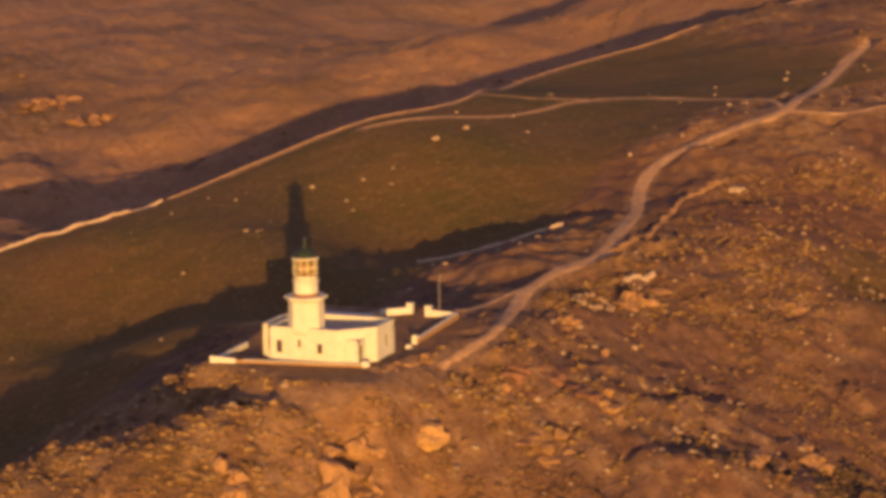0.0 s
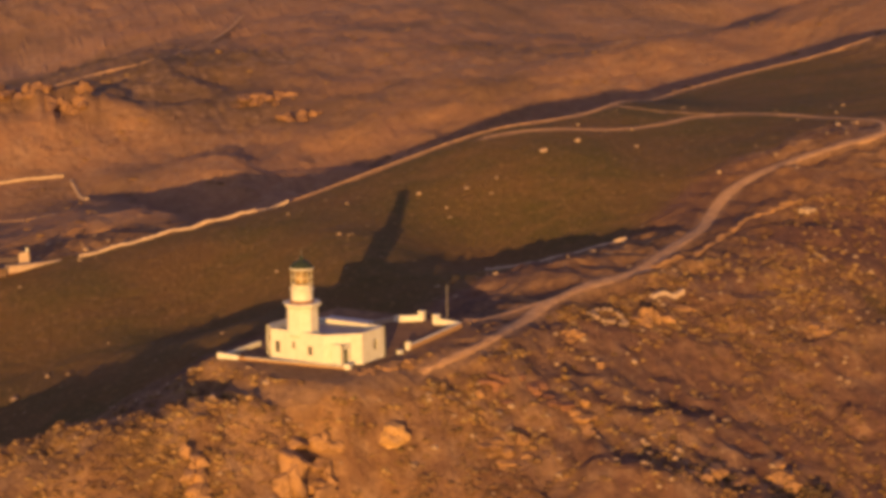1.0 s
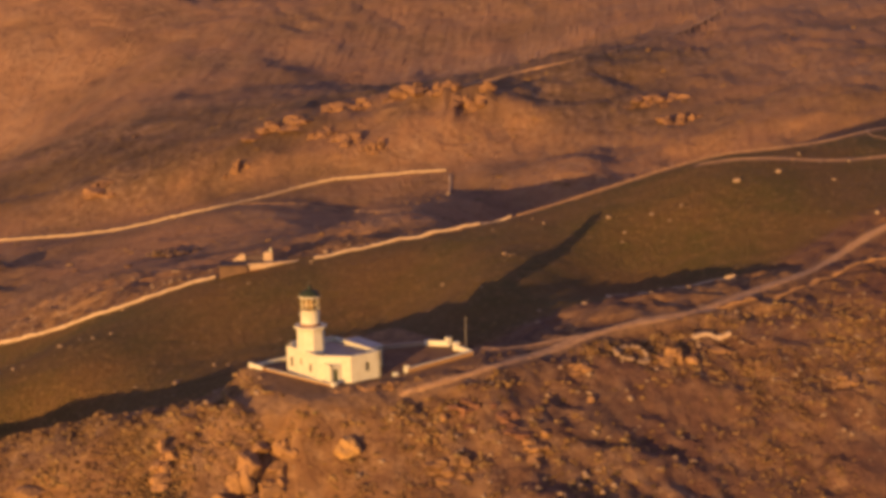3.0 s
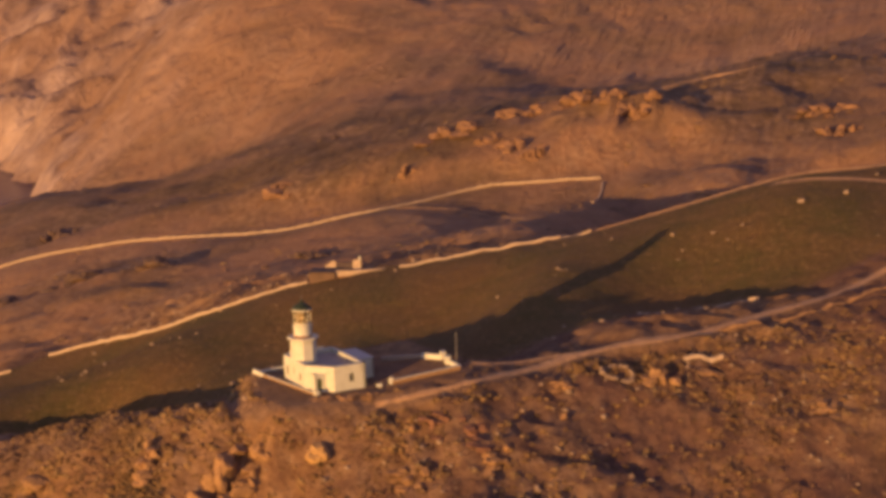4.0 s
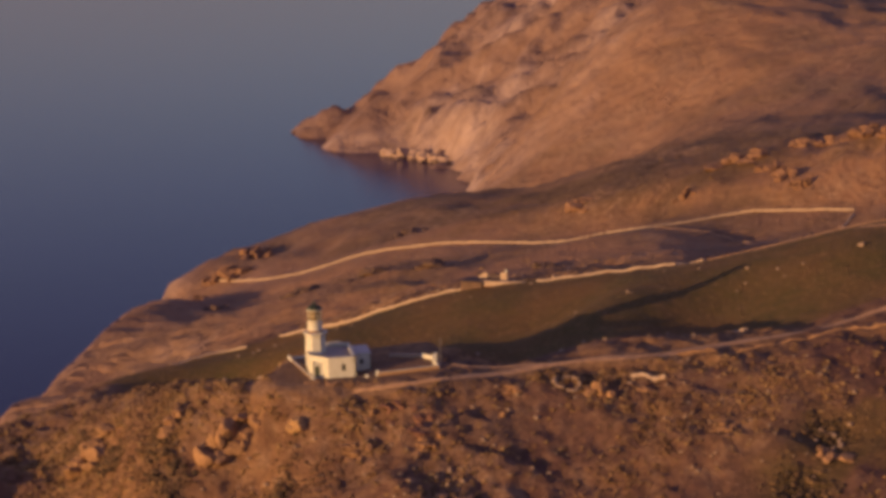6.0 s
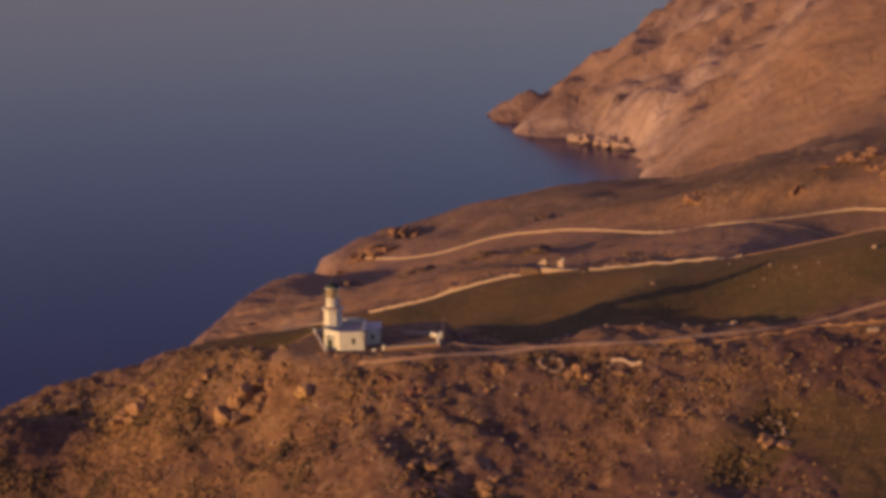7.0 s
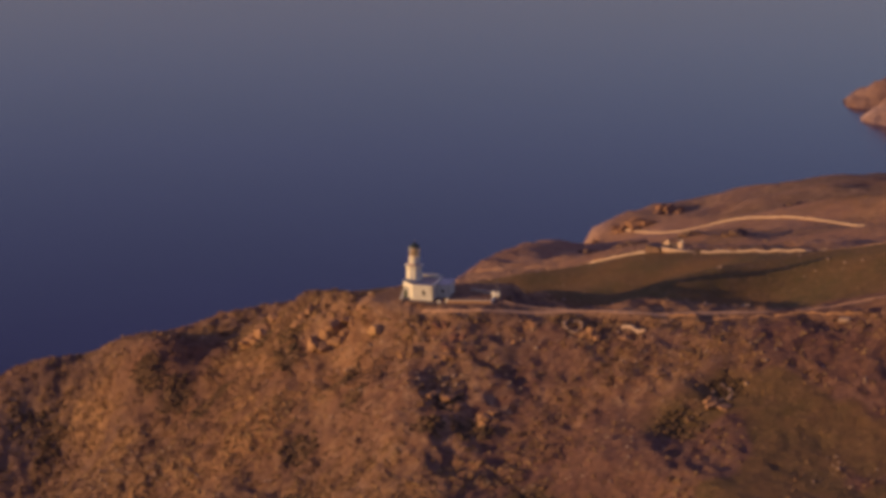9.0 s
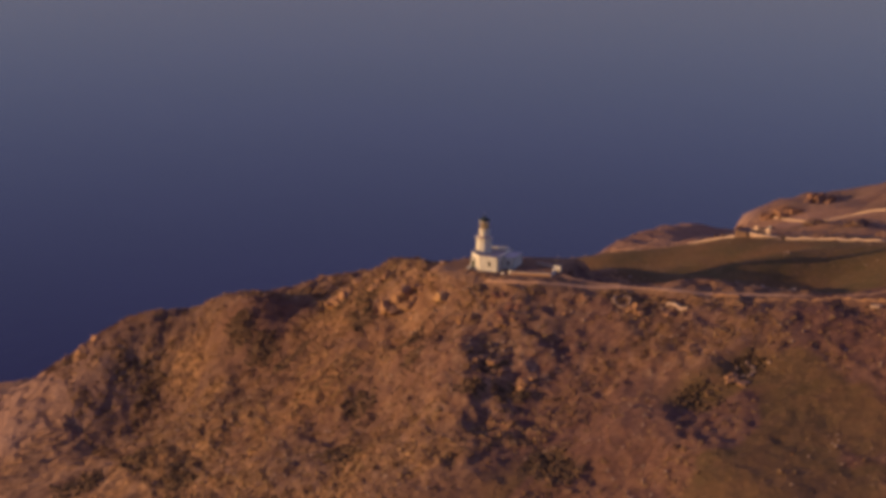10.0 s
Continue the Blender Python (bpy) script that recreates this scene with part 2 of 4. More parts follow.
# ---- the lie of the land ----
# heights in metres over the lighthouse yard: the whole island by coarse steps, and the knoll, yard and near slopes by finer ones
FAR_X = [-700, -540, -400, -290, -200, -110, -20, 80, 240, 600]
FAR_Y = [-120, -65, -15, 70, 160, 260, 380, 510, 660, 950]
FAR = [
    [-80, -80, -80, -80, -80, -80, -80, -80, -80, -80],
    [-80, -80, -80, -80, -80, -48, -37, -40, -32, -37],
    [-80, -80, -80, -80, -75, -51, -8, -14, -12, 5],
    [-80, -80, -80, -80, -73, -35, -2, 14, 2, 47],
    [-80, -80, -80, -80, -53, -23, -13, 6, 41, 13],
    [-80, -80, -80, -80, -39, -22, 1, 8, 1, 45],
    [-80, -80, -80, -80, -40, -7, -8, 13, 23, 49],
    [-80, -80, -80, -50, 21, 11, 15, 20, 39, 67],
    [-80, -78, -18, 19, 18, 23, 23, 33, 55, 79],
    [-80, -80, 114, 100, 108, 101, 90, 78, 75, 92],
]
KNOLL_X = [-85, -55, -36, -22, -10, 2, 14, 28, 42, 58, 80, 120]
KNOLL_Y = [-70, -42, -28, -17, -8, 1, 11, 24, 42, 66, 95, 140]
KNOLL = [
    [9.8, -7.5, -6.3, -4.8, -6.2, -2.6, -3.5, 1.9, 2.6, 0.8],
    [6.2, 5.5, -6.5, -5.7, -5.2, -7.4, -2.4, 1.5, 1.5, -0.1],
    [5.5, -3.4, -2.4, -0.2, -4.5, -1.3, 0.1, -1.4, -0.2, 1.7],
    [5.4, -1.6, 2.3, 3.3, 2.0, 0.6, -0.4, -2.2, 0.6, 2.5],
    [4.5, 1.0, -0.2, -0.5, 1.5, 2.5, -0.5, -0.8, 0.7, 0.2],
    [3.6, -0.3, -7.1, -1.3, -1.1, -0.2, 0.5, 0.1, 0.1, -1.8],
    [5.5, -5.6, -5.9, -5.5, -1.6, -4.3, -1.7, -0.7, 0.2, -1.6],
    [2.2, -1.4, -7.2, -8.0, -8.8, -4.5, -7.8, -5.7, -1.9, 1.4],
    [-6.0, -3.9, -2.8, -4.1, -4.9, -4.9, -4.6, -3.2, -4.8, -3.5],
    [-2.4, -3.1, -2.5, -3.2, -4.5, -5.0, -3.0, -1.8, -2.4, -5.0],
]

# swells and dips of the slopes beyond the plateau
MID_X = [-280, -235, -195, -160, -130, -100, -70, -40, -12, 16, 50, 100]
MID_Y = [78, 105, 130, 158, 186, 212, 240, 275, 325, 390, 470]
MID = [
    [-1.6, -2.2, -1.3, -3.7, -1.5, -2.0, -0.6, -0.5, -0.3, 0.0],
    [-1.0, -3.5, -4.3, -1.3, -2.4, -1.2, -0.5, -0.7, -0.6, -0.1],
    [8.3, -3.3, -4.2, -6.1, -3.2, -1.2, 1.6, -1.5, -1.2, -0.7],
    [8.2, -8.3, -5.4, -4.0, -3.6, -3.3, 0.8, -0.3, -2.7, -1.0],
    [5.2, -0.6, -5.0, -0.8, 0.3, 2.0, 4.1, 3.7, -0.2, -0.5],
    [-4.7, -0.7, -0.8, 0.2, 0.4, 0.4, -0.1, -1.3, -0.5, -0.5],
    [-2.2, -0.7, -0.3, -1.0, 1.9, -0.0, -1.1, -2.6, -0.9, -0.6],
    [-5.6, 1.1, -5.9, -3.8, -2.2, -1.0, -0.9, -1.1, -0.8, -0.6],
    [-5.0, -8.8, -11.7, -6.4, -2.7, -1.4, -1.0, -0.8, -0.7, -0.6],
]
# the western brow of the plateau
WEST_X = [-200, -160, -128, -102, -80, -62, -46, -24]
WEST_Y = [-6, 16, 36, 56, 78, 102, 130]
WEST = [
    [-0.3, -0.5, -0.7, -1.0, -1.1, -2.5],
    [-0.3, -0.8, -1.2, -1.5, -1.4, -3.9],
    [-0.0, -3.1, -3.0, 1.4, 0.0, -0.9],
    [2.3, 0.8, -5.6, -0.3, 1.8, 3.3],
    [3.2, -4.0, -0.9, -2.2, -0.3, 1.0],
]


def weights(knots, x):
    """How much each knot counts at every x: a smooth cubic from knot to knot."""
    k = np.array(knots, float)
    x = np.clip(np.asarray(x, float), k[0], k[-1])
    n = len(k)
    i = np.clip(np.searchsorted(k, x, side="right") - 1, 0, n - 2)
    h = k[i + 1] - k[i]
    s = (x - k[i]) / h
    slope = np.zeros((n, n))
    for j in range(n):
        a, b = max(j - 1, 0), min(j + 1, n - 1)
        slope[j, b] += 1 / (k[b] - k[a])
        slope[j, a] -= 1 / (k[b] - k[a])
    out = np.zeros((len(x), n))
    r = np.arange(len(x))
    out[r, i] += 2 * s**3 - 3 * s**2 + 1
    out[r, i + 1] += -2 * s**3 + 3 * s**2
    return out + ((s**3 - 2 * s**2 + s) * h)[:, None] * slope[i] + ((s**3 - s**2) * h)[:, None] * slope[i + 1]


FAR_T, KNOLL_T, MID_T, WEST_T = np.array(FAR, float), np.array(KNOLL, float), np.array(MID, float), np.array(WEST, float)


def lattice(seed):
    return np.random.default_rng(seed).random((256, 256))


def value_noise(x, y, size, seed):
    """Smooth noise from 0 to 1 with lumps of about that size."""
    t = lattice(seed)
    u, v = x / size, y / size
    i, j = np.floor(u).astype(int), np.floor(v).astype(int)
    a, b = u - i, v - j
    a, b = a * a * (3 - 2 * a), b * b * (3 - 2 * b)
    g = lambda p, q: t[p % 256, q % 256]  # noqa: E731
    return (g(i, j) * (1 - a) + g(i + 1, j) * a) * (1 - b) + (g(i, j + 1) * (1 - a) + g(i + 1, j + 1) * a) * b


def fbm(x, y, size, seed, octaves=4):
    total, amp, norm = 0.0, 1.0, 0.0
    for o in range(octaves):
        turn = 0.6 * o
        xr, yr = x * math.cos(turn) - y * math.sin(turn), x * math.sin(turn) + y * math.cos(turn)
        total = total + amp * value_noise(xr, yr, size / 2**o, seed + o)
        norm += amp
        amp *= 0.5
    return total / norm


def ridged(x, y, size, seed, octaves=4):
    return 1 - np.abs(2 * fbm(x, y, size, seed, octaves) - 1)


def step(v, a, b):
    s = np.clip((v - a) / (b - a), 0, 1)
    return s * s * (3 - 2 * s)


def line_distance(x, y, pts):
    """Distance to a line of points."""
    best = np.full(np.shape(x), 1e9)
    for (x0, y0), (x1, y1) in zip(pts[:-1], pts[1:]):
        dx, dy = x1 - x0, y1 - y0
        s = np.clip(((x - x0) * dx + (y - y0) * dy) / (dx * dx + dy * dy), 0, 1)
        best = np.minimum(best, np.hypot(x - x0 - s * dx, y - y0 - s * dy))
    return best


def curve(pts, step_length):
    """A smooth line through the points, in even steps."""
    p = np.array(pts, float)
    ext = np.vstack([2 * p[0] - p[1], p, 2 * p[-1] - p[-2]])
    out = []
    for i in range(1, len(ext) - 2):
        n = max(2, int(np.hypot(*(ext[i + 1] - ext[i])) / step_length))
        for s in np.arange(n) / n:
            a, b, c, d = ext[i - 1 : i + 3]
            out.append(0.5 * (2 * b + (c - a) * s + (2 * a - 5 * b + 4 * c - d) * s * s + (3 * b - a - 3 * c + d) * s**3))
    out.append(p[-1])
    return np.array(out)


# tracks and the lip of the plateau
MAIN_TRACK = [(8.0, -4.0), (9.6, -3.0), (12.3, -1.3), (15.2, 1.0), (19.5, 6.5), (23.8, 11.6), (28.8, 15.1), (34.8, 18.2), (41.0, 24.8), (47.0, 31.3), (51.3, 37.3), (55.7, 41.4), (60.3, 43.4), (65.0, 44.3), (70.0, 45.0), (75.7, 46.2), (84, 53.5), (95.4, 63.9), (115, 80.9), (129, 90)]
WEST_TRACK = [(76.5, 47.5), (78.6, 52), (78.8, 57.5), (77.6, 63), (75.8, 69), (72, 74.3), (66, 75.2), (60.5, 73), (54, 72.2), (47.5, 72.5), (38, 74)]
FORK_TRACK = [(69, 75.6), (66, 78.5), (63.5, 81.5), (61, 87), (62, 95)]
EAST_TRACK = [(75.6, 45.8), (79.2, 43.1), (83, 42.8), (89.6, 45), (110, 50)]
YARD_TRACK = [(14.4, 6.2), (15.6, 7.0), (19, 9.4), (22.0, 11.3), (24.6, 12.4)]
LIP_TRACK = [(14.8, 74.6), (24.1, 76.4), (34.4, 77.4), (45, 77.8), (52, 81), (59, 87), (66, 97), (72, 104.5), (80, 113.5), (90, 117.6), (105, 117), (118, 120), (140, 122)]
FAR_TRACK = [(-20, 236), (-2.2, 246), (10.4, 253), (26.2, 266), (39.4, 306), (64, 380)]
FIELD_WALL = [(-187, 204), (-174, 202), (-164, 200.3), (-150.6, 199), (-139.2, 197.8), (-127.4, 195.3), (-113.2, 192), (-95.8, 187), (-78.9, 181.2), (-62.6, 174.7), (-46.9, 168.5), (-37.9, 176), (-28.7, 184), (-16.9, 185), (-3, 185)]
FIELD_WALL_END = [(-2, 182.5), (-2.0, 180.5), (-1.7, 178), (-1.5, 175), (-1.3, 172), (-1.1, 168), (-1.0, 164)]
LIP_WALL_WEST = [(-79.5, 63.5), (-77, 68.3), (-74.5, 71.3), (-70.5, 73)]
LIP_WALL = [(-66.5, 77.3), (-59.5, 76.6), (-50, 72.3), (-43.5, 69.2), (-37, 67.2), (-32.3, 66.8), (-27.5, 67.4), (-23, 68)]
LIP_WALL_EAST = [(-10.5, 69), (-4, 70.9), (5, 73), (14.2, 74.6)]
BANK_WALL = [(36.5, 18.9), (39.5, 20.5), (43, 23.0), (47.5, 27.0), (51.4, 30.0), (55, 32), (59.1, 33.7)]
SLOPE_WALL = [(26, 36), (29, 34.6), (32, 33.8), (35, 33.6), (37.4, 33), (39.2, 31.8)]
LIP_X = [-125, -100, -80, -73, -66.5, -59.5, -50, -43, -32, -21.5, -12, -4.2, 4.8, 14.8, 24.1, 34.4, 45, 52, 59, 66, 72, 80, 90, 105, 118, 140]
LIP_Y = [45, 55, 64, 72, 77.3, 76.6, 72.3, 69.2, 67, 67.5, 69.2, 70.2, 72, 74.6, 76.4, 77.4, 77.8, 81, 87, 97, 104.5, 113.5, 117.6, 117, 120, 122]
GREEN_X = [-130, -90, -40, 0, 20, 36, 48, 60, 100]
GREEN_Y = [60, 40, 16, 18, 23, 29, 40, 50, 62]
FRONT_PATH = [(-6.5, -2.5), (-4.4, -6.2), (-1.5, -7.9), (1.6, -7.5), (4.4, -6.3), (8.0, -4.0)]
TRACKS = [(FRONT_PATH, 1.0), (MAIN_TRACK, 1.1), (WEST_TRACK, 0.8), (EAST_TRACK, 0.8), (YARD_TRACK, 0.8), (LIP_TRACK, 1.0), (FAR_TRACK, 1.2)]



def yard_mask(x, y, fade=3.4):
    """One on the levelled ground of house and yard, fading out round it."""
    a, b = 0.667 * x - 0.745 * y, 0.745 * x + 0.667 * y
    out = np.maximum(np.maximum(-6.2 - a, a - 6.6), np.maximum(-2.5 - 0.30 * np.minimum(a + 6.2, 8.0) - b, b - 13.6))
    return 1 - step(out, 0.0, fade)


def yard_level(x, y):
    a, b = 0.667 * x - 0.745 * y, 0.745 * x + 0.667 * y
    return np.clip(0.075 * (b - 4.0) - 0.03 * a + 0.1, -0.03, 0.9) * step(b, 2.5, 6.0) - 0.08


def masks(x, y):
    """Where the ground is grass, rock, trodden bare, and how rough it lies."""
    a, b = 0.667 * x - 0.745 * y, 0.745 * x + 0.667 * y
    pad = yard_mask(x, y, 1.3)
    wob = 8 * (fbm(x, y, 22, 31, 3) - 0.5)
    lip = np.interp(x, LIP_X, LIP_Y)
    path = np.interp(x, GREEN_X, GREEN_Y)
    grass = step(y + wob, path - 3, path + 5) * (1 - step(y + 0.5 * wob, lip - 1.0, lip + 2.0))
    grass = grass * (1 - step(x, 95, 130)) * step(x, -130, -100)
    lower = step(x + wob, 44, 60) * (1 - step(y + wob, 22, 34)) * step(y + wob, -40, -24) * step(fbm(x, y, 13, 77, 3), 0.42, 0.62)
    grass = np.maximum(grass, 0.7 * lower)
    bare = np.zeros_like(x)
    for pts, width in TRACKS:
        bare = np.maximum(bare, 1 - step(line_distance(x, y, pts), width * 0.5, width * 0.5 + 0.9))
    bare = np.maximum(bare, 0.8 * (1 - step(np.hypot(x - 76, y - 47), 1.8, 4.2)))
    smooth = np.maximum(np.maximum(grass * 0.85, pad), bare)
    far = step(np.hypot(x, y), 60, 180)
    cape = step(-x, 170, 260) * step(y, 360, 470)
    rock = (1 - smooth) * np.clip(0.35 + 1.3 * (fbm(x, y, 26, 51, 3) - 0.4) + cape, 0, 1)
    return grass, rock, np.maximum(bare, 0.55 * pad), smooth, far


def heath(x, y):
    """Dark heather on the slope below the track."""
    edge = np.interp(x, [0, 15, 25, 35, 45, 60, 90], [-6, -2, 8, 14, 22, 34, 44])
    wob = 10 * (fbm(x, y, 12, 43, 3) - 0.5)
    return step(x + wob, 6, 18) * (1 - step(y + 0.4 * wob, edge - 3, edge + 1)) * step(y + wob, -30, -16) * (0.5 + 0.5 * step(fbm(x, y, 8, 47, 3), 0.36, 0.58))


def tussock(x, y):
    """Patches where dry golden tussocks grow thickly."""
    return step(0.6 * fbm(x, y, 13, 61, 3) + 0.4 * fbm(x, y, 4.5, 71, 2), 0.43, 0.57)


# x, y, radius; some, as round (31, -15), stand in for shadow
THICKET_SHADES = [(-16, -53, 3.5), (-19, -61, 4), (-3.5, -50, 3.5), (-31, -30, 2.5), (-25, -28, 2.5), (-17.5, -24, 2), (-18, -27.5, 2), (-46, -45, 2.5), (-42, -43, 3), (27.5, -13.5, 2.2), (31, -18.5, 2.0), (35, -14, 2.4), (58.4, 2, 3), (57.6, 10.6, 2.5), (55, -19, 4), (21, -34, 3), (-59.5, -51, 2.5), (-6.4, -18.4, 2.5), (10, -26, 2.5), (12, -18.4, 2), (5.6, -16, 2), (-27, -12, 2), (-17.4, -16.4, 2), (-10, -16, 2.2)]


def thicket_shade(x, y):
    """Patches of dark, dense scrub, a few standing in for shadow behind humps."""
    wob = 0.55 + 0.9 * fbm(x, y, 2.6, 101, 3)
    out = np.zeros_like(x)
    for cx, cy, r in THICKET_SHADES:
        out = np.maximum(out, 1 - step(np.hypot((x - cx) * 0.8, y - cy) / r * wob, 0.55, 1.15))
    return out


def olive(x, y):
    """Dull olive scrub on the slopes beyond the field wall."""
    xs, ys = zip(*FIELD_WALL)
    north = y - np.interp(x, xs, ys)
    ridge = line_distance(x, y, [(-31, 236), (-13, 216), (-4, 205), (2, 206)])
    out = step(north + 30 * (fbm(x, y, 40, 111, 3) - 0.5), 6, 34) * (1 - step(north, 120, 200)) * (1 - step(x, 30, 60))
    out = out * step(ridge, 8, 17) * (0.45 + 0.55 * step(fbm(x, y, 24, 117, 4), 0.36, 0.56))
    # and on the shoulder of the knoll beside the house, where it also dims the slope
    wob = 7 * (fbm(x, y, 6, 119, 3) - 0.5)
    shoulder = step(-x + wob, 5, 11) * (1 - step(-x, 26, 38)) * step(y + 0.45 * (x + 10) + wob, -18, -11) * (1 - step(y, 22, 32))
    return np.maximum(out, shoulder * (0.6 + 0.4 * step(fbm(x, y, 2.2, 121, 2), 0.4, 0.6)))


HUMPS = [(57, -7, 1.6, 5.5), (60, 1, -0.9, 4.5), (22.5, -16.8, 1.0, 3.6), (26, -20.5, 0.8, 3.0), (28.2, -13.6, -0.8, 2.8), (34, -14, -0.7, 3.4), (54.5, 5.4, 0.8, 3.0), (58, 10.4, -0.8, 2.6), (51.5, 12.5, 0.5, 2.6), (-38, -28, -1.6, 6.0), (-37, -18.5, 3.4, 6.0), (-38, -12.5, 1.2, 6.0), (-46, -18, 0.8, 5.0), (-30.5, -18.5, 1.2, 4.0)]


def detail(x, y):
    grass, rock, bare, smooth, far = masks(x, y)
    rough = 1 - smooth
    d = rough * (1.7 * (ridged(x, y, 11, 3, 4) - 0.8) + 1.0 * (ridged(x, y, 3.6, 13, 3) - 0.8) * (0.5 + rock) + 0.55 * (fbm(x, y, 1.2, 23, 2) - 0.5))
    d = d * (1 - 0.4 * far) + smooth * 0.12 * (fbm(x, y, 3.0, 5, 3) - 0.5)
    d = d + far * rough * (4.2 * (ridged(x, y, 46, 9, 5) - 0.8) + 2.4 * (ridged(x, y, 17, 29, 3) - 0.8))
    behind = y - np.interp(x, LIP_X, LIP_Y)
    d = d * (1 - 0.75 * step(x, -10, 10) * step(behind, -1, 3) * (1 - step(behind, 35, 60)))
    calm = 1 - step(np.minimum(line_distance(x, y, FIELD_WALL), line_distance(x, y, FIELD_WALL_END)), 4, 26)
    d = d * (1 - 0.85 * calm)
    # the gully behind the lip of the plateau
    north = y - np.interp(x, LIP_X, LIP_Y) - 1.2
    long = step(x, 2, 14) * (1 - step(x, 128, 140))
    d = d - long * 1.0 * step(north, 0, 1.6) * np.exp(-np.maximum(north, 0) / 30.0)
    # the ravine between the plateau and the far slope
    brink = np.interp(x, [-90, -74, -57, -42, -29, -14, -2, 30, 80, 140], [150, 152, 158, 166, 174, 179, 180, 182, 190, 200])
    deep = 0.12 * step(x, -70, -20) + 0.73 * step(x, -4, 18)
    side = 9 + 20 * (1 - step(x, -34, -5)) + 30 * step(x, 0, 16)
    wide = 60 - 48 * step(x, 0, 20)
    d = d - 9.0 * deep * (1 - step(x, 125, 170)) * step(north / wide, 0, 1) * (1 - step((y - brink) / side, -1, 0))
    # the open slope beyond the hut, raised into the sun
    bank = step(y, 82, 98) * (1 - step(y, 152, 184))
    d = d * (1 - 0.6 * bank * step(-x, -6, 6) * (1 - step(-x, 60, 80)))
    d = d + bank * np.interp(x, [-64, -48, -30, -18, -8, -1, 4, 9], [0, 1.3, 1.5, 1.3, 2.2, 2.7, 1.6, 0])
    d = d + step(y, 118, 148) * (1 - step(y, 164, 192)) * np.interp(x, [-2, 6, 14, 24, 34, 46], [0, 3.4, 3.6, 2.6, 1.2, 0])
    # crags of the far headland
    cape = step(-x, 170, 260) * step(y, 360, 470)
    d = d + cape * (14.0 * (ridged(x, y, 95, 17, 5) - 0.8) + 19.0 * (ridged(x, y, 38, 19, 4) - 0.8) + 7.0 * (ridged(x, y, 15, 37, 3) - 0.8))
    # a rocky ridge on the far slope
    ridge = line_distance(x, y, [(-52, 250), (-39, 246), (-31, 241), (-23, 235), (-13, 222), (-6, 216), (4, 212)])
    rise = np.interp(x, [-60, -39, -31, -23, -13, -6, 2, 9, 18], [0, 1.0, 2.0, 2.0, 3.0, 3.8, 4.6, 3.0, 0])
    spur = line_distance(x, y, [(-52, 201), (-18, 195), (-6, 205)])
    d = d + (rise * np.exp(-((ridge / 13.0) ** 2)) + 1.6 * np.exp(-((spur / 6.0) ** 2))) * (0.6 + 0.7 * ridged(x, y, 7, 53, 3) ** 2)
    # the shaded trough behind the knoll
    trough = line_distance(x, y, [(-50, 25), (-38, 28), (-27, 26), (-16, 21), (-9, 19), (-1, 21), (6, 25)])
    d = d - 2.4 * np.exp(-((trough / 9.0) ** 2)) * step(np.hypot(x, y), 7, 17)
    # humps and dips on the near slopes
    for cx, cy, rise_m, r in HUMPS:
        d = d + rise_m * np.exp(-(((x - cx) ** 2 + (y - cy) ** 2) / r ** 2))
    # a hollow under a scarp on the far slope
    u, v = x + 30.0, y - 262.0
    d = d - 1.6 * np.exp(-((u / 15.0) ** 2)) * step(v, -16, -10) * np.exp(-np.maximum(v - 8, 0) / 9.0)
    return d


def cliffs(z):
    """Steepens the ground between the sea and the slopes above it."""
    return np.where(z < -28, np.interp(z, [-80, -57, -44, -28], [-80, -66, -42, -28]), z)


def sheer(y, z):
    """Cuts the foot of the western slopes into a sheer cliff."""
    return np.where(y < 330, np.interp(z, [-80, -57, -52, -48, 200], [-80, -80, -62, -48, 200]), z)


def brow(x, y):
    """The rise of the ground above the western sea cliff."""
    edge = line_distance(x, y, [(-162, 135), (-176, 156), (-188, 176)])
    south = line_distance(x, y, [(-154, 124), (-170, 156)])
    return 5.0 * np.exp(-((edge / 17.0) ** 2)) + 2.0 * np.exp(-((south / 15.0) ** 2))


def with_point(x, y, z):
    """The rocky point at the end of the far headland."""
    top = np.interp(x, [-492, -478, -464, -452, -440, -420, -400], [1, 9, 16, 12, 13, 20, 22]) + 5 * (ridged(x, y, 11, 83, 3) - 0.8)
    off_line = line_distance(x, y, [(-486, 632), (-462, 633), (-438, 624), (-412, 602)])
    return np.maximum(z, SEA + top - 0.55 * off_line)


def levelled(x, y, z):
    m = yard_mask(x, y)
    broken = 0.7 * (ridged(x, y, 3.2, 63, 3) - 0.8) + 0.35 * (fbm(x, y, 0.9, 65, 2) - 0.5)
    return z * (1 - m) + (yard_level(x, y) + 0.05 * (fbm(x, y, 1.6, 41, 3) - 0.5)) * m + 4 * m * (1 - m) * broken * (1 - yard_mask(x, y, 1.0))


def plain_height(x, y):
    x, y = np.atleast_1d(np.asarray(x, float)), np.atleast_1d(np.asarray(y, float))
    z = np.einsum("ij,jk,ik->i", weights(FAR_Y, y), FAR_T, weights(FAR_X, x))
    z = cliffs(z + np.einsum("ij,jk,ik->i", weights(KNOLL_Y, y)[:, 1:-1], KNOLL_T, weights(KNOLL_X, x)[:, 1:-1]))
    z = z + np.einsum("ij,jk,ik->i", weights(MID_Y, y)[:, 1:-1], MID_T, weights(MID_X, x)[:, 1:-1])
    z = z + np.einsum("ij,jk,ik->i", weights(WEST_Y, y)[:, 1:-1], WEST_T, weights(WEST_X, x)[:, 1:-1])
    return sheer(y, z + brow(x, y))


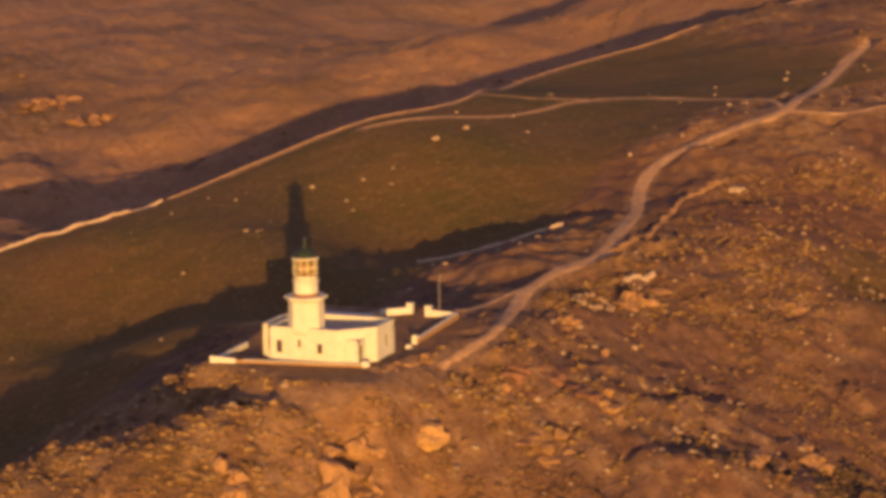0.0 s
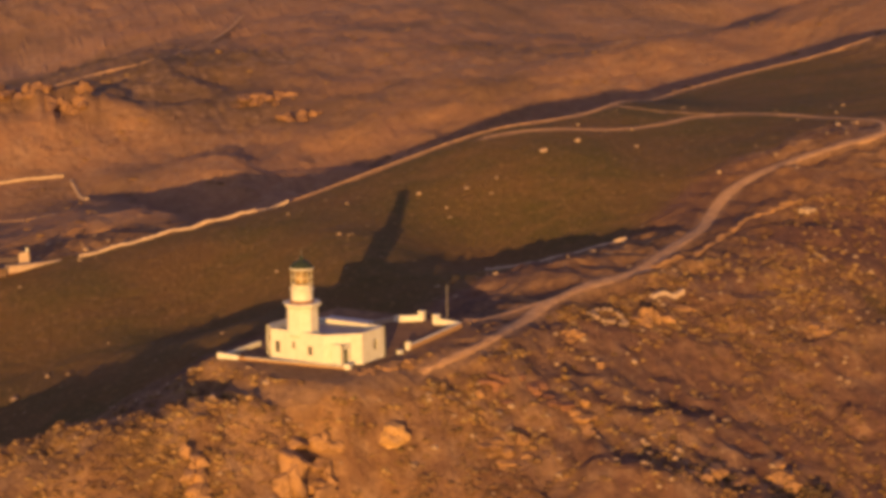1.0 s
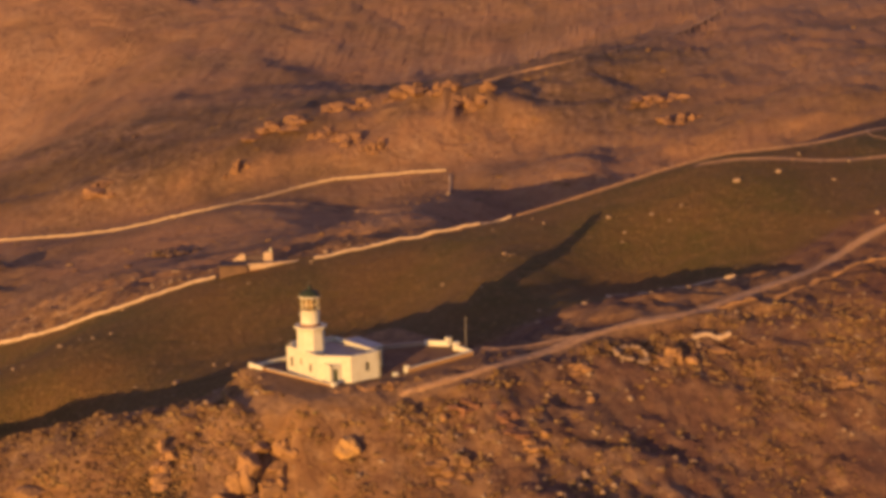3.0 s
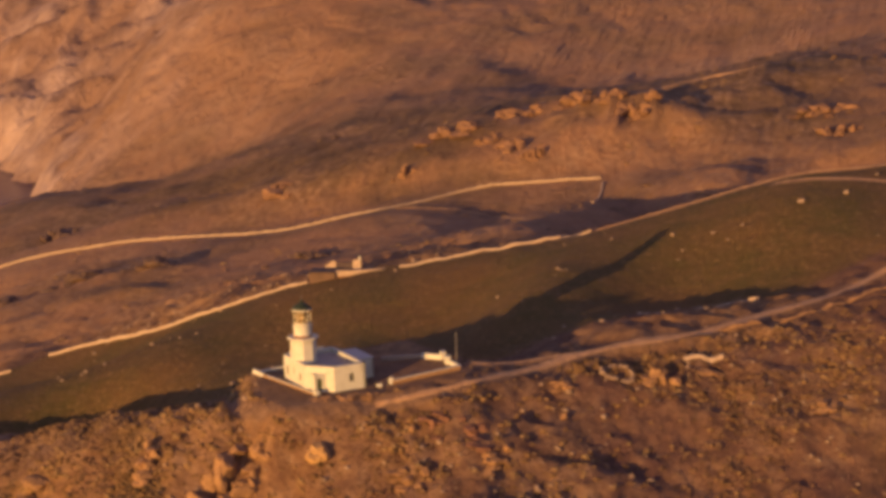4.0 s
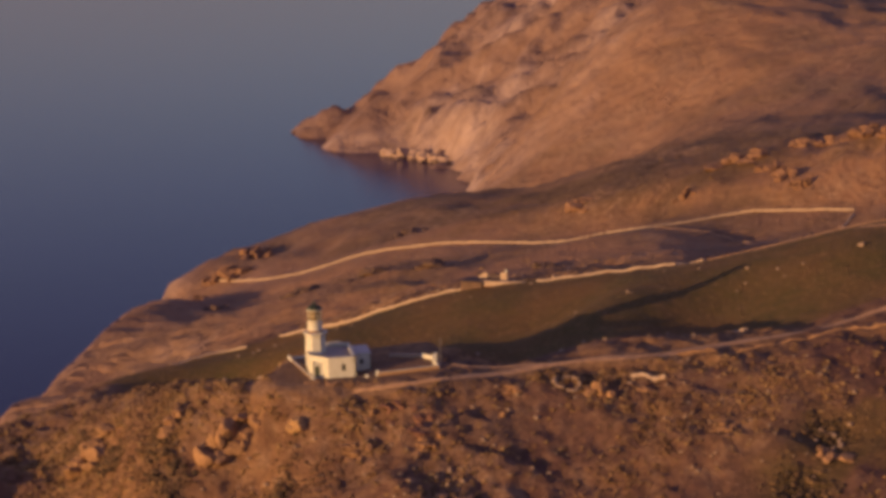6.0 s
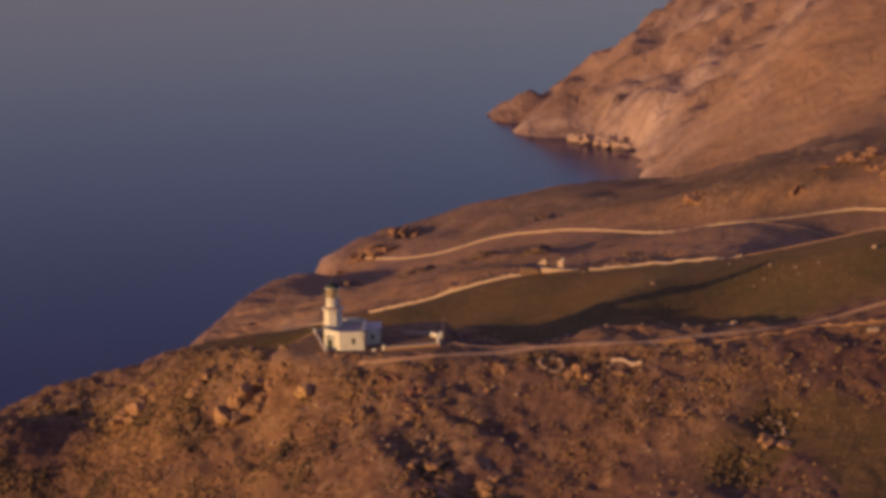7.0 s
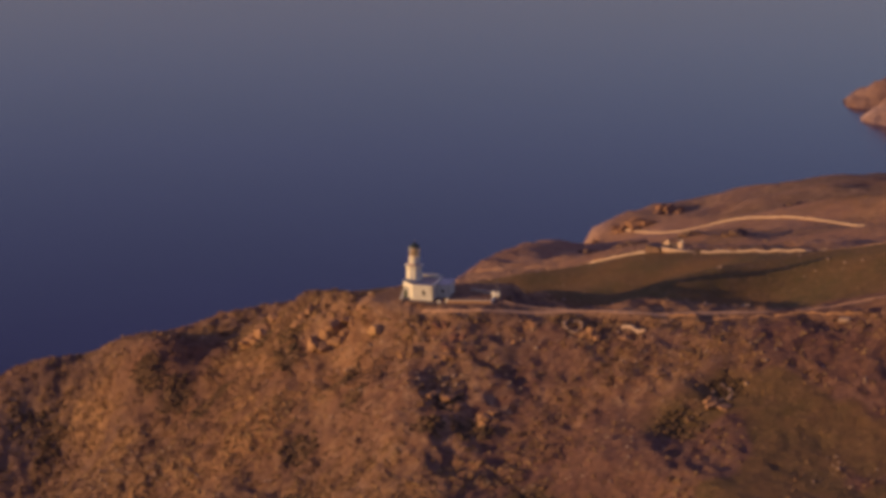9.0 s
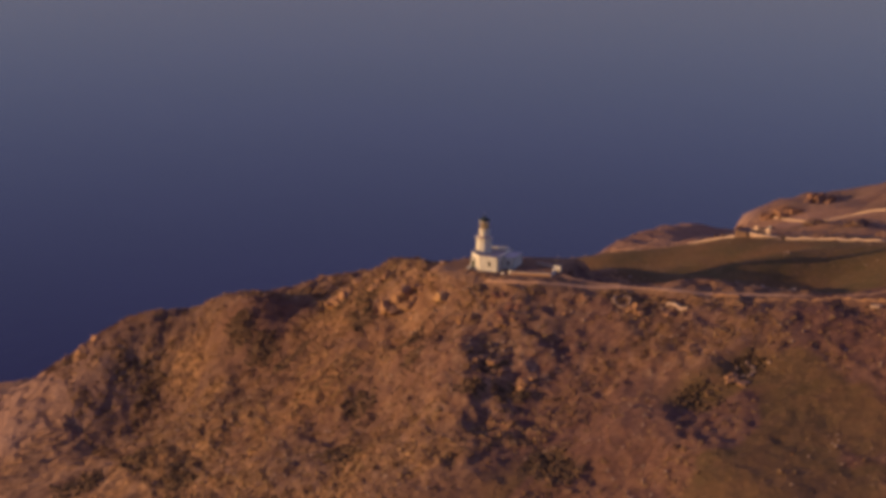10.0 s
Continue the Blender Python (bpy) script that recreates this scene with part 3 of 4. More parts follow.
def height(x, y):
    """The ground's height at places given as arrays."""
    x, y = np.atleast_1d(np.asarray(x, float)), np.atleast_1d(np.asarray(y, float))
    return levelled(x, y, with_point(x, y, plain_height(x, y) + detail(x, y)))


def ground_at(x, y):
    return float(height([x], [y])[0])


def spread(lo, hi, fine, low_end, high_end, growth=1.024):
    """Steps that are fine between lo and hi, and grow outwards to the ends."""
    mid = np.arange(lo, hi + fine / 2, fine)
    def out(start, end):
        vals, d, v = [], fine, start
        while v < end:
            d *= growth
            v += d
            vals.append(v)
        return np.array(vals)
    right = out(hi, high_end)
    left = -out(-lo, -low_end)[::-1]
    return np.concatenate([left, mid, right])


def finer(v, lo, hi, most):
    """Adds steps between lo and hi where they are wider than that."""
    extra = np.arange(lo, hi, most)
    return np.sort(np.concatenate([v[(v < lo) | (v > hi)], extra]))


def grid_mesh(name, xs, ys, z):
    nx, ny = len(xs), len(ys)
    me = bpy.data.meshes.new(name)
    co = np.empty((ny, nx, 3), np.float32)
    co[..., 0], co[..., 1], co[..., 2] = xs[None, :], ys[:, None], z
    idx = np.arange(nx * ny).reshape(ny, nx)
    quads = np.stack([idx[:-1, :-1], idx[:-1, 1:], idx[1:, 1:], idx[1:, :-1]], -1).reshape(-1, 4)
    me.vertices.add(nx * ny)
    me.vertices.foreach_set("co", co.ravel())
    me.loops.add(quads.size)
    me.loops.foreach_set("vertex_index", quads.ravel().astype(np.int32))
    me.polygons.add(len(quads))
    me.polygons.foreach_set("loop_start", np.arange(0, quads.size, 4, dtype=np.int32))
    me.polygons.foreach_set("loop_total", np.full(len(quads), 4, np.int32))
    me.update(calc_edges=True)
    me.polygons.foreach_set("use_smooth", np.ones(len(quads), bool))
    return me


def build_ground():
    xs = finer(spread(-58, 88, 0.4, -1000, 1300), -560, -180, 3.2)
    ys = finer(spread(-46, 90, 0.4, -600, 1600), 440, 760, 3.2)
    gx, gy = np.meshgrid(xs, ys)
    fx, fy = gx.ravel(), gy.ravel()
    z = weights(FAR_Y, ys) @ FAR_T @ weights(FAR_X, xs).T + weights(KNOLL_Y, ys)[:, 1:-1] @ KNOLL_T @ weights(KNOLL_X, xs)[:, 1:-1].T
    z = cliffs(z) + weights(MID_Y, ys)[:, 1:-1] @ MID_T @ weights(MID_X, xs)[:, 1:-1].T
    z = z + weights(WEST_Y, ys)[:, 1:-1] @ WEST_T @ weights(WEST_X, xs)[:, 1:-1].T
    z = sheer(gy, z + brow(fx, fy).reshape(z.shape))
    z = levelled(fx, fy, with_point(fx, fy, z.ravel() + detail(fx, fy))).reshape(z.shape)
    steep = np.hypot(np.gradient(z, xs, axis=1), np.gradient(z, ys, axis=0)).ravel()
    me = grid_mesh("ground", xs, ys, z)
    grass, rock, bare, _, _ = masks(fx, fy)
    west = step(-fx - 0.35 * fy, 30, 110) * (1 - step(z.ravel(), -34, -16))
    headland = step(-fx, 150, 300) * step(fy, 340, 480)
    # distance haze put into the colour: all far ground turns half granite
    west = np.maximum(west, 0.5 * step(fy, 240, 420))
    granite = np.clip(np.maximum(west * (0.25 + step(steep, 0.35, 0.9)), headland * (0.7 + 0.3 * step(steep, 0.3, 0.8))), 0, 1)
    for name, values in (("grass", grass), ("rock", rock), ("bare", bare), ("granite", granite), ("heath", heath(fx, fy)), ("tussock", tussock(fx, fy)), ("thicket_shade", thicket_shade(fx, fy)), ("olive", olive(fx, fy)), ("beyond", step(fy - np.interp(fx, LIP_X, LIP_Y), 2, 25))):
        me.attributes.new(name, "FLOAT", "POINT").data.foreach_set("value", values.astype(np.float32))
    me.materials.append(M_GROUND)
    return tagged(new("ground", me), "rolling hillside of dry scrub, rock and olive-green grass", "ground", kind="structure")


def build_sea():
    me = bpy.data.meshes.new("water")
    s = 9000.0
    me.from_pydata([(-s, -s, SEA), (s, -s, SEA), (s, s, SEA), (-s, s, SEA)], [], [(0, 1, 2, 3)])
    me.materials.append(M_WATER)
    return tagged(new("water", me), "calm deep blue sea at dusk", "sea", kind="structure")


ground = build_ground()
sea = build_sea()


def part(name, bm, material, parent=None, label="", smooth=False):
    """Links a bmesh as one mesh object under a thing or a part."""
    me = bpy.data.meshes.new(name)
    bmesh.ops.recalc_face_normals(bm, faces=bm.faces)
    bm.to_mesh(me)
    bm.free()
    me.materials.append(material)
    if smooth:
        me.polygons.foreach_set("use_smooth", np.ones(len(me.polygons), bool))
    ob = new(name, me)
    if parent is not None:
        ob.parent = parent
    if label:
        tagged(ob, label)
    return ob


def track(name, pts, width, label, lift=0.05, start=1.0, material=None):
    """A worn dirt track lying on the ground, with uneven edges."""
    line = curve(pts, 0.7)
    d = np.gradient(line, axis=0)
    side = np.stack([-d[:, 1], d[:, 0]], 1) / np.hypot(d[:, 0], d[:, 1])[:, None]
    n, cross = len(line), 7
    bm = bmesh.new()
    rows = []
    wid = width * (0.75 + 0.5 * fbm(line[:, 0], line[:, 1], 5.0, 91, 3))
    wid = wid * np.interp(np.arange(n) * 0.7, [0, 18], [start, 1.0])
    for c in range(cross):
        s = c / (cross - 1) - 0.5
        q = line + side * (wid * s)[:, None]
        edge = abs(s) > 0.49
        z = height(q[:, 0], q[:, 1]) + (-0.12 if edge else lift)
        rows.append([bm.verts.new((float(a), float(b), float(e))) for (a, b), e in zip(q, z)])
    for c in range(cross - 1):
        for i in range(n - 1):
            bm.faces.new((rows[c][i], rows[c][i + 1], rows[c + 1][i + 1], rows[c + 1][i]))
    return tagged(part(name, bm, material or M_DIRT, smooth=True), label, "track", kind="structure")


def stone_wall(name, pts, height_m, thick, label, material=None, steps=0.5, seed=1, lift=0.0):
    """A low wall that follows the ground, with an uneven top."""
    rng = random.Random(seed)
    line = curve(pts, steps)
    d = np.gradient(line, axis=0)
    side = np.stack([-d[:, 1], d[:, 0]], 1) / np.hypot(d[:, 0], d[:, 1])[:, None]
    z = height(line[:, 0], line[:, 1]) + lift
    bm = bmesh.new()
    prev = None
    for i in range(len(line)):
        t = thick * rng.uniform(0.8, 1.2) / 2
        h = height_m * rng.uniform(0.7, 1.2)
        ring = []
        for s, up in ((-1.25, -0.4), (-1.0, 0.6 * h), (-0.7, h), (0.7, h * rng.uniform(0.92, 1.05)), (1.0, 0.6 * h), (1.25, -0.4)):
            q = line[i] + side[i] * t * s
            ring.append(bm.verts.new((float(q[0]), float(q[1]), float(z[i] + up))))
        if prev:
            for k in range(5):
                bm.faces.new((prev[k], prev[k + 1], ring[k + 1], ring[k]))
        else:
            bm.faces.new(ring)
        prev = ring
    bm.faces.new(prev)
    return tagged(part(name, bm, material or M_WALLSTONE), label, "stone wall", kind="structure")


def block(bm, x0, x1, y0, y1, z0, z1, bevel=0.0):
    made = bmesh.ops.create_cube(bm, size=1, matrix=Matrix.LocRotScale(((x0 + x1) / 2, (y0 + y1) / 2, (z0 + z1) / 2), None, (x1 - x0, y1 - y0, z1 - z0)))
    if bevel:
        edges = list({e for v in made["verts"] for e in v.link_edges})
        bmesh.ops.bevel(bm, geom=edges, offset=bevel, segments=2, affect="EDGES")
    return bm


def boxed(*args, **kw):
    return block(bmesh.new(), *args, **kw)


def lathe(profile, sides, turn=0.0):
    """A turned form: rings of (radius, height), closed at both ends."""
    bm = bmesh.new()
    rings = []
    for r, z in profile:
        rings.append([bm.verts.new((r * math.cos(turn + 2 * math.pi * k / sides), r * math.sin(turn + 2 * math.pi * k / sides), z)) for k in range(sides)])
    for lo, hi in zip(rings[:-1], rings[1:]):
        for k in range(sides):
            bm.faces.new((lo[k], lo[(k + 1) % sides], hi[(k + 1) % sides], hi[k]))
    bm.faces.new(rings[0][::-1])
    bm.faces.new(rings[-1])
    return bm


def wall_panel(p, q, z0, z1, thick, openings=()):
    """An upright wall from p to q, its thickness to the left of the way, with openings (from, to, sill, head) cut through it."""
    p, q = Vector((*p, 0)), Vector((*q, 0))
    along = (q - p).normalized()
    inward = Vector((-along.y, along.x, 0))
    us = sorted({0.0, (q - p).length, *(u for o in openings for u in o[:2])})
    zs = sorted({z0, z1, *(z for o in openings for z in o[2:])})
    solid = {}
    for i in range(len(us) - 1):
        for j in range(len(zs) - 1):
            u, z = (us[i] + us[i + 1]) / 2, (zs[j] + zs[j + 1]) / 2
            solid[i, j] = not any(o[0] < u < o[1] and o[2] < z < o[3] for o in openings)
    bm = bmesh.new()
    made = {}

    def vert(i, j, d):
        if (i, j, d) not in made:
            w = p + along * us[i] + inward * (thick * d)
            made[i, j, d] = bm.verts.new((w.x, w.y, zs[j]))
        return made[i, j, d]

    for (i, j), full in solid.items():
        if not full:
            continue
        for d in (0, 1):
            bm.faces.new([vert(i, j, d), vert(i + 1, j, d), vert(i + 1, j + 1, d), vert(i, j + 1, d)])
        for di, dj, a, b in ((-1, 0, (i, j), (i, j + 1)), (1, 0, (i + 1, j), (i + 1, j + 1)), (0, -1, (i, j), (i + 1, j)), (0, 1, (i, j + 1), (i + 1, j + 1))):
            if not solid.get((i + di, j + dj), False):
                bm.faces.new([vert(*a, 0), vert(*b, 0), vert(*b, 1), vert(*a, 1)])
    return bm


def fitted(parent, p, q, opening, kind, thick=0.1):
    """A window or a door in an opening of the wall from p to q, under its own parent."""
    u0, u1, z0, z1 = opening
    p, q = Vector((*p, 0)), Vector((*q, 0))
    along = (q - p).normalized()
    ang = math.atan2(along.y, along.x)
    at = Matrix.Translation(p + along * u0) @ Matrix.Rotation(ang, 4, "Z")
    w, h, m = u1 - u0, z1 - z0, 0.035

    def put(name, bm, mat, under, label=""):
        bm.transform(at)
        return part(name, bm, mat, under, label)

    if kind == "door":
        leaf = put("door", boxed(0.01, w - 0.01, 0.07, 0.12, z0, z1 - 0.01, bevel=0.006), M_SHUTTER, parent, "dark green plank door")
        put("handle", boxed(w - 0.09, w - 0.06, 0.04, 0.07, z0 + h * 0.45, z0 + h * 0.52), M_IRON, leaf, "iron door handle")
        bm = bmesh.new()
        for k in range(3):
            block(bm, 0.03 + k * (w - 0.06) / 3, 0.03 + (k + 1) * (w - 0.06) / 3 - 0.012, 0.055, 0.069, z0 + 0.05, z1 - 0.06)
        put("plank", bm, M_SHUTTER, leaf)
        return leaf
    bm = bmesh.new()
    block(bm, 0.0, m, 0.06, 0.13, z0, z1)
    block(bm, w - m, w, 0.06, 0.13, z0, z1)
    block(bm, m, w - m, 0.06, 0.13, z0, z0 + m)
    block(bm, m, w - m, 0.06, 0.13, z1 - m, z1)
    win = put("window", bm, M_SHUTTER if kind == "shutter" else M_FRAME, parent)
    put("pane", boxed(m, w / 2 - 0.008, 0.085, 0.1, z0 + m, z1 - m), M_DARKPANE, win, "dark glass pane")
    put("pane", boxed(w / 2 + 0.008, w - m, 0.085, 0.1, z0 + m, z1 - m), M_DARKPANE, win, "dark glass pane")
    put("glazing_bar", boxed(w / 2 - 0.008, w / 2 + 0.008, 0.075, 0.11, z0 + m, z1 - m), M_FRAME, win)
    put("sill", boxed(-0.04, w + 0.04, -0.05, 0.06, z0 - 0.05, z0 - 0.004, bevel=0.006), M_WHITE, win)
    return win


def coping(parent, p, q, z, thick, over=0.04, high=0.07):
    p, q = Vector((*p, 0)), Vector((*q, 0))
    along = (q - p).normalized()
    bm = boxed(-over, (q - p).length + over, -over, thick + over, z + 0.003, z + high, bevel=0.015)
    bm.transform(Matrix.Translation(p) @ Matrix.Rotation(math.atan2(along.y, along.x), 4, "Z"))
    return part("coping", bm, M_WHITE, parent)


def build_lighthouse():
    house = new("lighthouse")
    tagged(house, "whitewashed stone lighthouse with flat-roofed keeper's house and green dome", "lighthouse")
    turn = Matrix.Rotation(math.atan2(-0.745, 0.667), 4, "Z")
    house.matrix_world = turn
    top, base, t = 2.22, -0.9, 0.26
    fl, k1, k2, se, bk = (-2.45, -1.03), (2.67, -1.03), (4.75, 0.95), (4.75, 4.06), (-2.45, 4.06)
    front_openings = [(0.64, 1.08, 0.52, 1.38), (2.24, 2.48, 0.98, 1.50), (3.68, 4.06, 0.62, 1.30)]
    side_openings = [(1.52, 1.95, 0.72, 1.50)]
    back_openings = [(1.5, 1.95, 0.75, 1.5), (4.6, 5.05, 0.75, 1.5)]
    sides = [(fl, k1, front_openings), (k1, k2, ()), (k2, se, side_openings), (se, bk, back_openings), (bk, fl, ())]
    for p, q, openings in sides:
        w = part("wall", wall_panel(p, q, base, top, t, openings), M_WHITE, house)
        coping(house, p, q, top, t)
        for o in openings:
            fitted(house, p, q, o, "shutter")
    bm = bmesh.new()
    inset = [(-2.2, -0.78), (2.57, -0.78), (4.5, 1.06), (4.5, 3.8), (-2.2, 3.8)]
    lo = [bm.verts.new((*v, 1.72)) for v in inset]
    hi = [bm.verts.new((*v, 1.86)) for v in inset]
    bm.faces.new(lo[::-1])
    bm.faces.new(hi)
    for k in range(5):
        bm.faces.new((lo[k], lo[(k + 1) % 5], hi[(k + 1) % 5], hi[k]))
    part("roof", bm, M_ROOF, house, "flat grey screed roof behind the parapet")

    # lower wing at the far end of the house
    wing = [(-3.25, -0.2), (-2.452, -0.2), (-2.452, 3.2), (-3.25, 3.2)]
    for p, q in ((wing[0], wing[1]), (wing[3], wing[0]), (wing[2], wing[3])):
        part("wing_wall", wall_panel(p, q, base, top - 0.02, 0.2), M_WHITE, house)
        coping(house, p, q, top - 0.02, 0.2)
    part("wing_roof", boxed(-3.05, -2.46, 0.0, 3.0, 1.6, 1.75), M_ROOF, house)

    # porch that fills the cut corner
    ph = 1.52
    p1, p2, p3 = (2.72, -0.72), (4.15, -0.72), (4.15, 0.40)
    slit, doorway = (0.10, 0.36, 0.02, 1.15), (0.22, 0.72, 0.02, 1.25)
    part("porch_wall", wall_panel(p1, p2, base, ph + 0.1, 0.16, [slit]), M_WHITE, house)
    part("porch_wall", wall_panel(p2, p3, base, ph + 0.1, 0.16, [doorway]), M_WHITE, house)
    fitted(house, p1, p2, slit, "shutter")
    fitted(house, p2, p3, doorway, "door")
    part("porch_roof", boxed(2.90, 3.98, -0.55, 0.05, ph - 0.45, ph - 0.32), M_ROOF, house, "sunken grey porch roof")

    # annex behind
    ah = 1.95
    a1, a2, a3, a4 = (-1.6, 4.065), (2.3, 4.065), (2.3, 6.0), (-1.6, 6.0)
    hole = (0.7, 1.15, 0.7, 1.35)
    part("annex_wall", wall_panel(a2, a3, base, ah, 0.2, [hole]), M_WHITE, house)
    fitted(house, a2, a3, hole, "window")
    part("annex_wall", wall_panel(a3, a4, base, ah, 0.2), M_WHITE, house)
    part("annex_wall", wall_panel(a4, a1, base, ah, 0.2), M_WHITE, house)
    part("annex_roof", boxed(-1.66, 2.36, 4.07, 6.06, ah + 0.003, ah + 0.10, bevel=0.02), M_ANNEX, house, "pale grey flat annex roof")

    # tower
    eighth = math.pi / 8
    shaft = part("tower_shaft", lathe([(1.10, 1.70), (1.235, 2.02), (1.19, 3.98), (1.22, 4.02), (1.30, 4.10), (1.30, 4.14)], 8, eighth), M_TOWER, house, "eight-sided whitewashed tower shaft")
    part("plinth", lathe([(1.27, 2.02), (1.28, 2.10), (1.24, 2.16)], 8, eighth), M_TOWER, shaft)
    tw = fitted(shaft, (1.112, -0.09), (1.112, 0.09), (0.0, 0.18, 2.78, 3.34), "shutter")
    tw.location.x = -0.045
    part("gallery", lathe([(1.30, 4.143), (1.46, 4.20), (1.48, 4.34), (1.44, 4.36)], 8, eighth), M_TOWER, house, "projecting stone gallery round the tower")
    drum = part("drum", lathe([(0.84, 4.363), (0.82, 5.30), (0.90, 5.34), (0.92, 5.42), (0.88, 5.45)], 32), M_TOWER, house, "round watch room below the lantern", smooth=False)
    # band added to draw the dark line just above the gallery
    part("drum_band", lathe([(0.90, 4.365), (0.90, 4.50), (0.85, 4.54)], 32), M_RUST, house, "red-brown band at the foot of the watch room, added for a dark line")
    lantern = new("lantern")
    lantern.parent = house
    part("lantern_base", lathe([(0.80, 5.453), (0.80, 5.72), (0.83, 5.74)], 16), M_LANTERN, lantern)
    for k in range(10):
        a = 2 * math.pi * (k + 0.5) / 10
        bm = boxed(-0.022, 0.022, -0.022, 0.022, 5.742, 6.84)
        bm.transform(Matrix.Rotation(a, 4, "Z") @ Matrix.Translation((0.79, 0, 0)))
        part("mullion", bm, M_LANTERN, lantern)
        b = 2 * math.pi * k / 10
        bm = boxed(-0.006, 0.006, -0.205, 0.205, 5.75, 6.83)
        bm.transform(Matrix.Rotation(b, 4, "Z") @ Matrix.Translation((0.755, 0, 0)))
        glass = part("pane", bm, M_GLASS, lantern, "clear lantern pane")
        glass.visible_shadow = False
    part("glazing_ring", lathe([(0.79, 6.26), (0.81, 6.27), (0.81, 6.29), (0.79, 6.30)], 24), M_LANTERN, lantern)
    part("lens", lathe([(0.42, 5.75), (0.56, 5.95), (0.62, 6.25), (0.56, 6.55), (0.40, 6.75)], 20), M_LENS, lantern, "brass-ribbed beehive lens", smooth=True)
    part("eaves_ring", lathe([(0.82, 6.843), (0.93, 6.87), (0.93, 6.96), (0.88, 6.98)], 24), M_WHITE, lantern, "white ring under the dome")
    dome = part("dome", lathe([(0.90, 6.983), (0.86, 7.06), (0.74, 7.24), (0.55, 7.40), (0.30, 7.52), (0.14, 7.56), (0.14, 7.66), (0.20, 7.74), (0.14, 7.82), (0.04, 7.86)], 24), M_DOME, house, "dark green copper dome", smooth=True)
    part("vane", lathe([(0.02, 7.86), (0.02, 8.35)], 8), M_IRON, dome)
    return house


lighthouse = build_lighthouse()


def yard_wall(name, p, q, z0, z1, thick, label, material=None):
    """A plastered wall from p to q whose foot and top slope from z0 to z1."""
    p, q = Vector((*p, 0)), Vector((*q, 0))
    along = (q - p).normalized()
    side = Vector((-along.y, along.x, 0)) * thick / 2
    n = max(2, int((q - p).length / 0.9))
    bm = bmesh.new()
    prev = None
    for i in range(n + 1):
        s = i / n
        c = p.lerp(q, s)
        zt = z0 + (z1 - z0) * s + 0.02 * math.sin(7.1 * i)
        foot = ground_at(c.x, c.y) - 0.5
        ring = [bm.verts.new((c + side * k).to_tuple()[:2] + (z,)) for k, z in ((1, foot), (1, zt - 0.04), (0.75, zt), (-0.75, zt), (-1, zt - 0.04), (-1, foot))]
        if prev:
            for k in range(5):
                bm.faces.new((prev[k], prev[k + 1], ring[k + 1], ring[k]))
        else:
            bm.faces.new(ring)
        prev = ring
    bm.faces.new(prev)
    return tagged(part(name, bm, material or M_WHITE), label, "yard wall", kind="structure")


def cap_stones(name, p, q, z0, z1, label):
    """A thin whitewashed cap along the top of a sloping wall."""
    p, q = Vector((*p, z0 + 0.005)), Vector((*q, z1 + 0.005))
    along = q - p
    bm = boxed(0, along.length, -0.13, 0.13, 0.0, 0.04, bevel=0.012)
    ob = part(name, bm, M_WHITE)
    ob.matrix_world = Matrix.Translation(p) @ along.to_track_quat("X", "Z").to_matrix().to_4x4()
    return tagged(ob, label, "wall cap", kind="structure")


cap_stones("trim_terrace_front", (-4.2, 1.2), (2.3, -4.0), 0.115, 0.10, "worn whitewashed cap of the terrace wall")
cap_stones("trim_yard_south", (8.6, 0.45), (13.7, 4.42), 0.40, 0.91, "whitewashed cap of the yard wall")

# enclosing walls of the terrace and the yard
yard_wall("wall_terrace_west", (-2.2, 5.7), (-5.8, 2.5), 0.30, 0.12, 0.24, "low whitewashed terrace wall")
yard_wall("wall_terrace_front", (-5.8, 2.5), (2.3, -4.0), 0.12, 0.10, 0.24, "low terrace wall with worn whitewash", M_OCHRE)
yard_wall("wall_terrace_corner", (-6.0, 2.6), (-4.6, 1.5), 0.34, 0.20, 0.28, "whitewashed end of the terrace wall")
yard_wall("wall_yard_south", (8.4, 0.3), (13.8, 4.5), 0.38, 0.92, 0.24, "plastered yard wall, weathered to brown stone", M_OCHRE)
yard_wall("wall_yard_gate_east", (13.8, 4.5), (12.3, 6.0), 0.95, 1.05, 0.26, "whitewashed wall beside the yard gate")
yard_wall("wall_yard_north", (11.3, 7.4), (9.2, 7.9), 1.12, 1.06, 0.3, "whitewashed yard wall beside the gate")
yard_wall("wall_yard_north_far", (9.15, 7.92), (5.4, 6.9), 0.98, 0.86, 0.3, "grey unpainted yard wall", M_YARD)


def gate_pillar(x, y, high):
    z = ground_at(x, y)
    bm = boxed(-0.22, 0.22, -0.22, 0.22, -0.4, high, bevel=0.02)
    root = part("gate_pillar", bm, M_WHITE)
    part("cap", boxed(-0.27, 0.27, -0.27, 0.27, high + 0.002, high + 0.1, bevel=0.03), M_WHITE, root)
    root.matrix_world = pose(x, y, z, 0, 0, 40)
    return tagged(root, "square whitewashed gate pillar with a flat cap", "pillar", "gate pillars")


gate_pillar(12.22, 6.05, 0.68)
gate_pillar(11.4, 7.45, 0.68)


def white_block(x, y, sx, sy, high, turn, label):
    bm = boxed(-sx / 2, sx / 2, -sy / 2, sy / 2, -0.3, high, bevel=0.04)
    ob = part("whitewashed_block", bm, M_WHITE)
    ob.matrix_world = pose(x, y, ground_at(x, y), 0, 0, turn)
    return tagged(ob, label, "block")


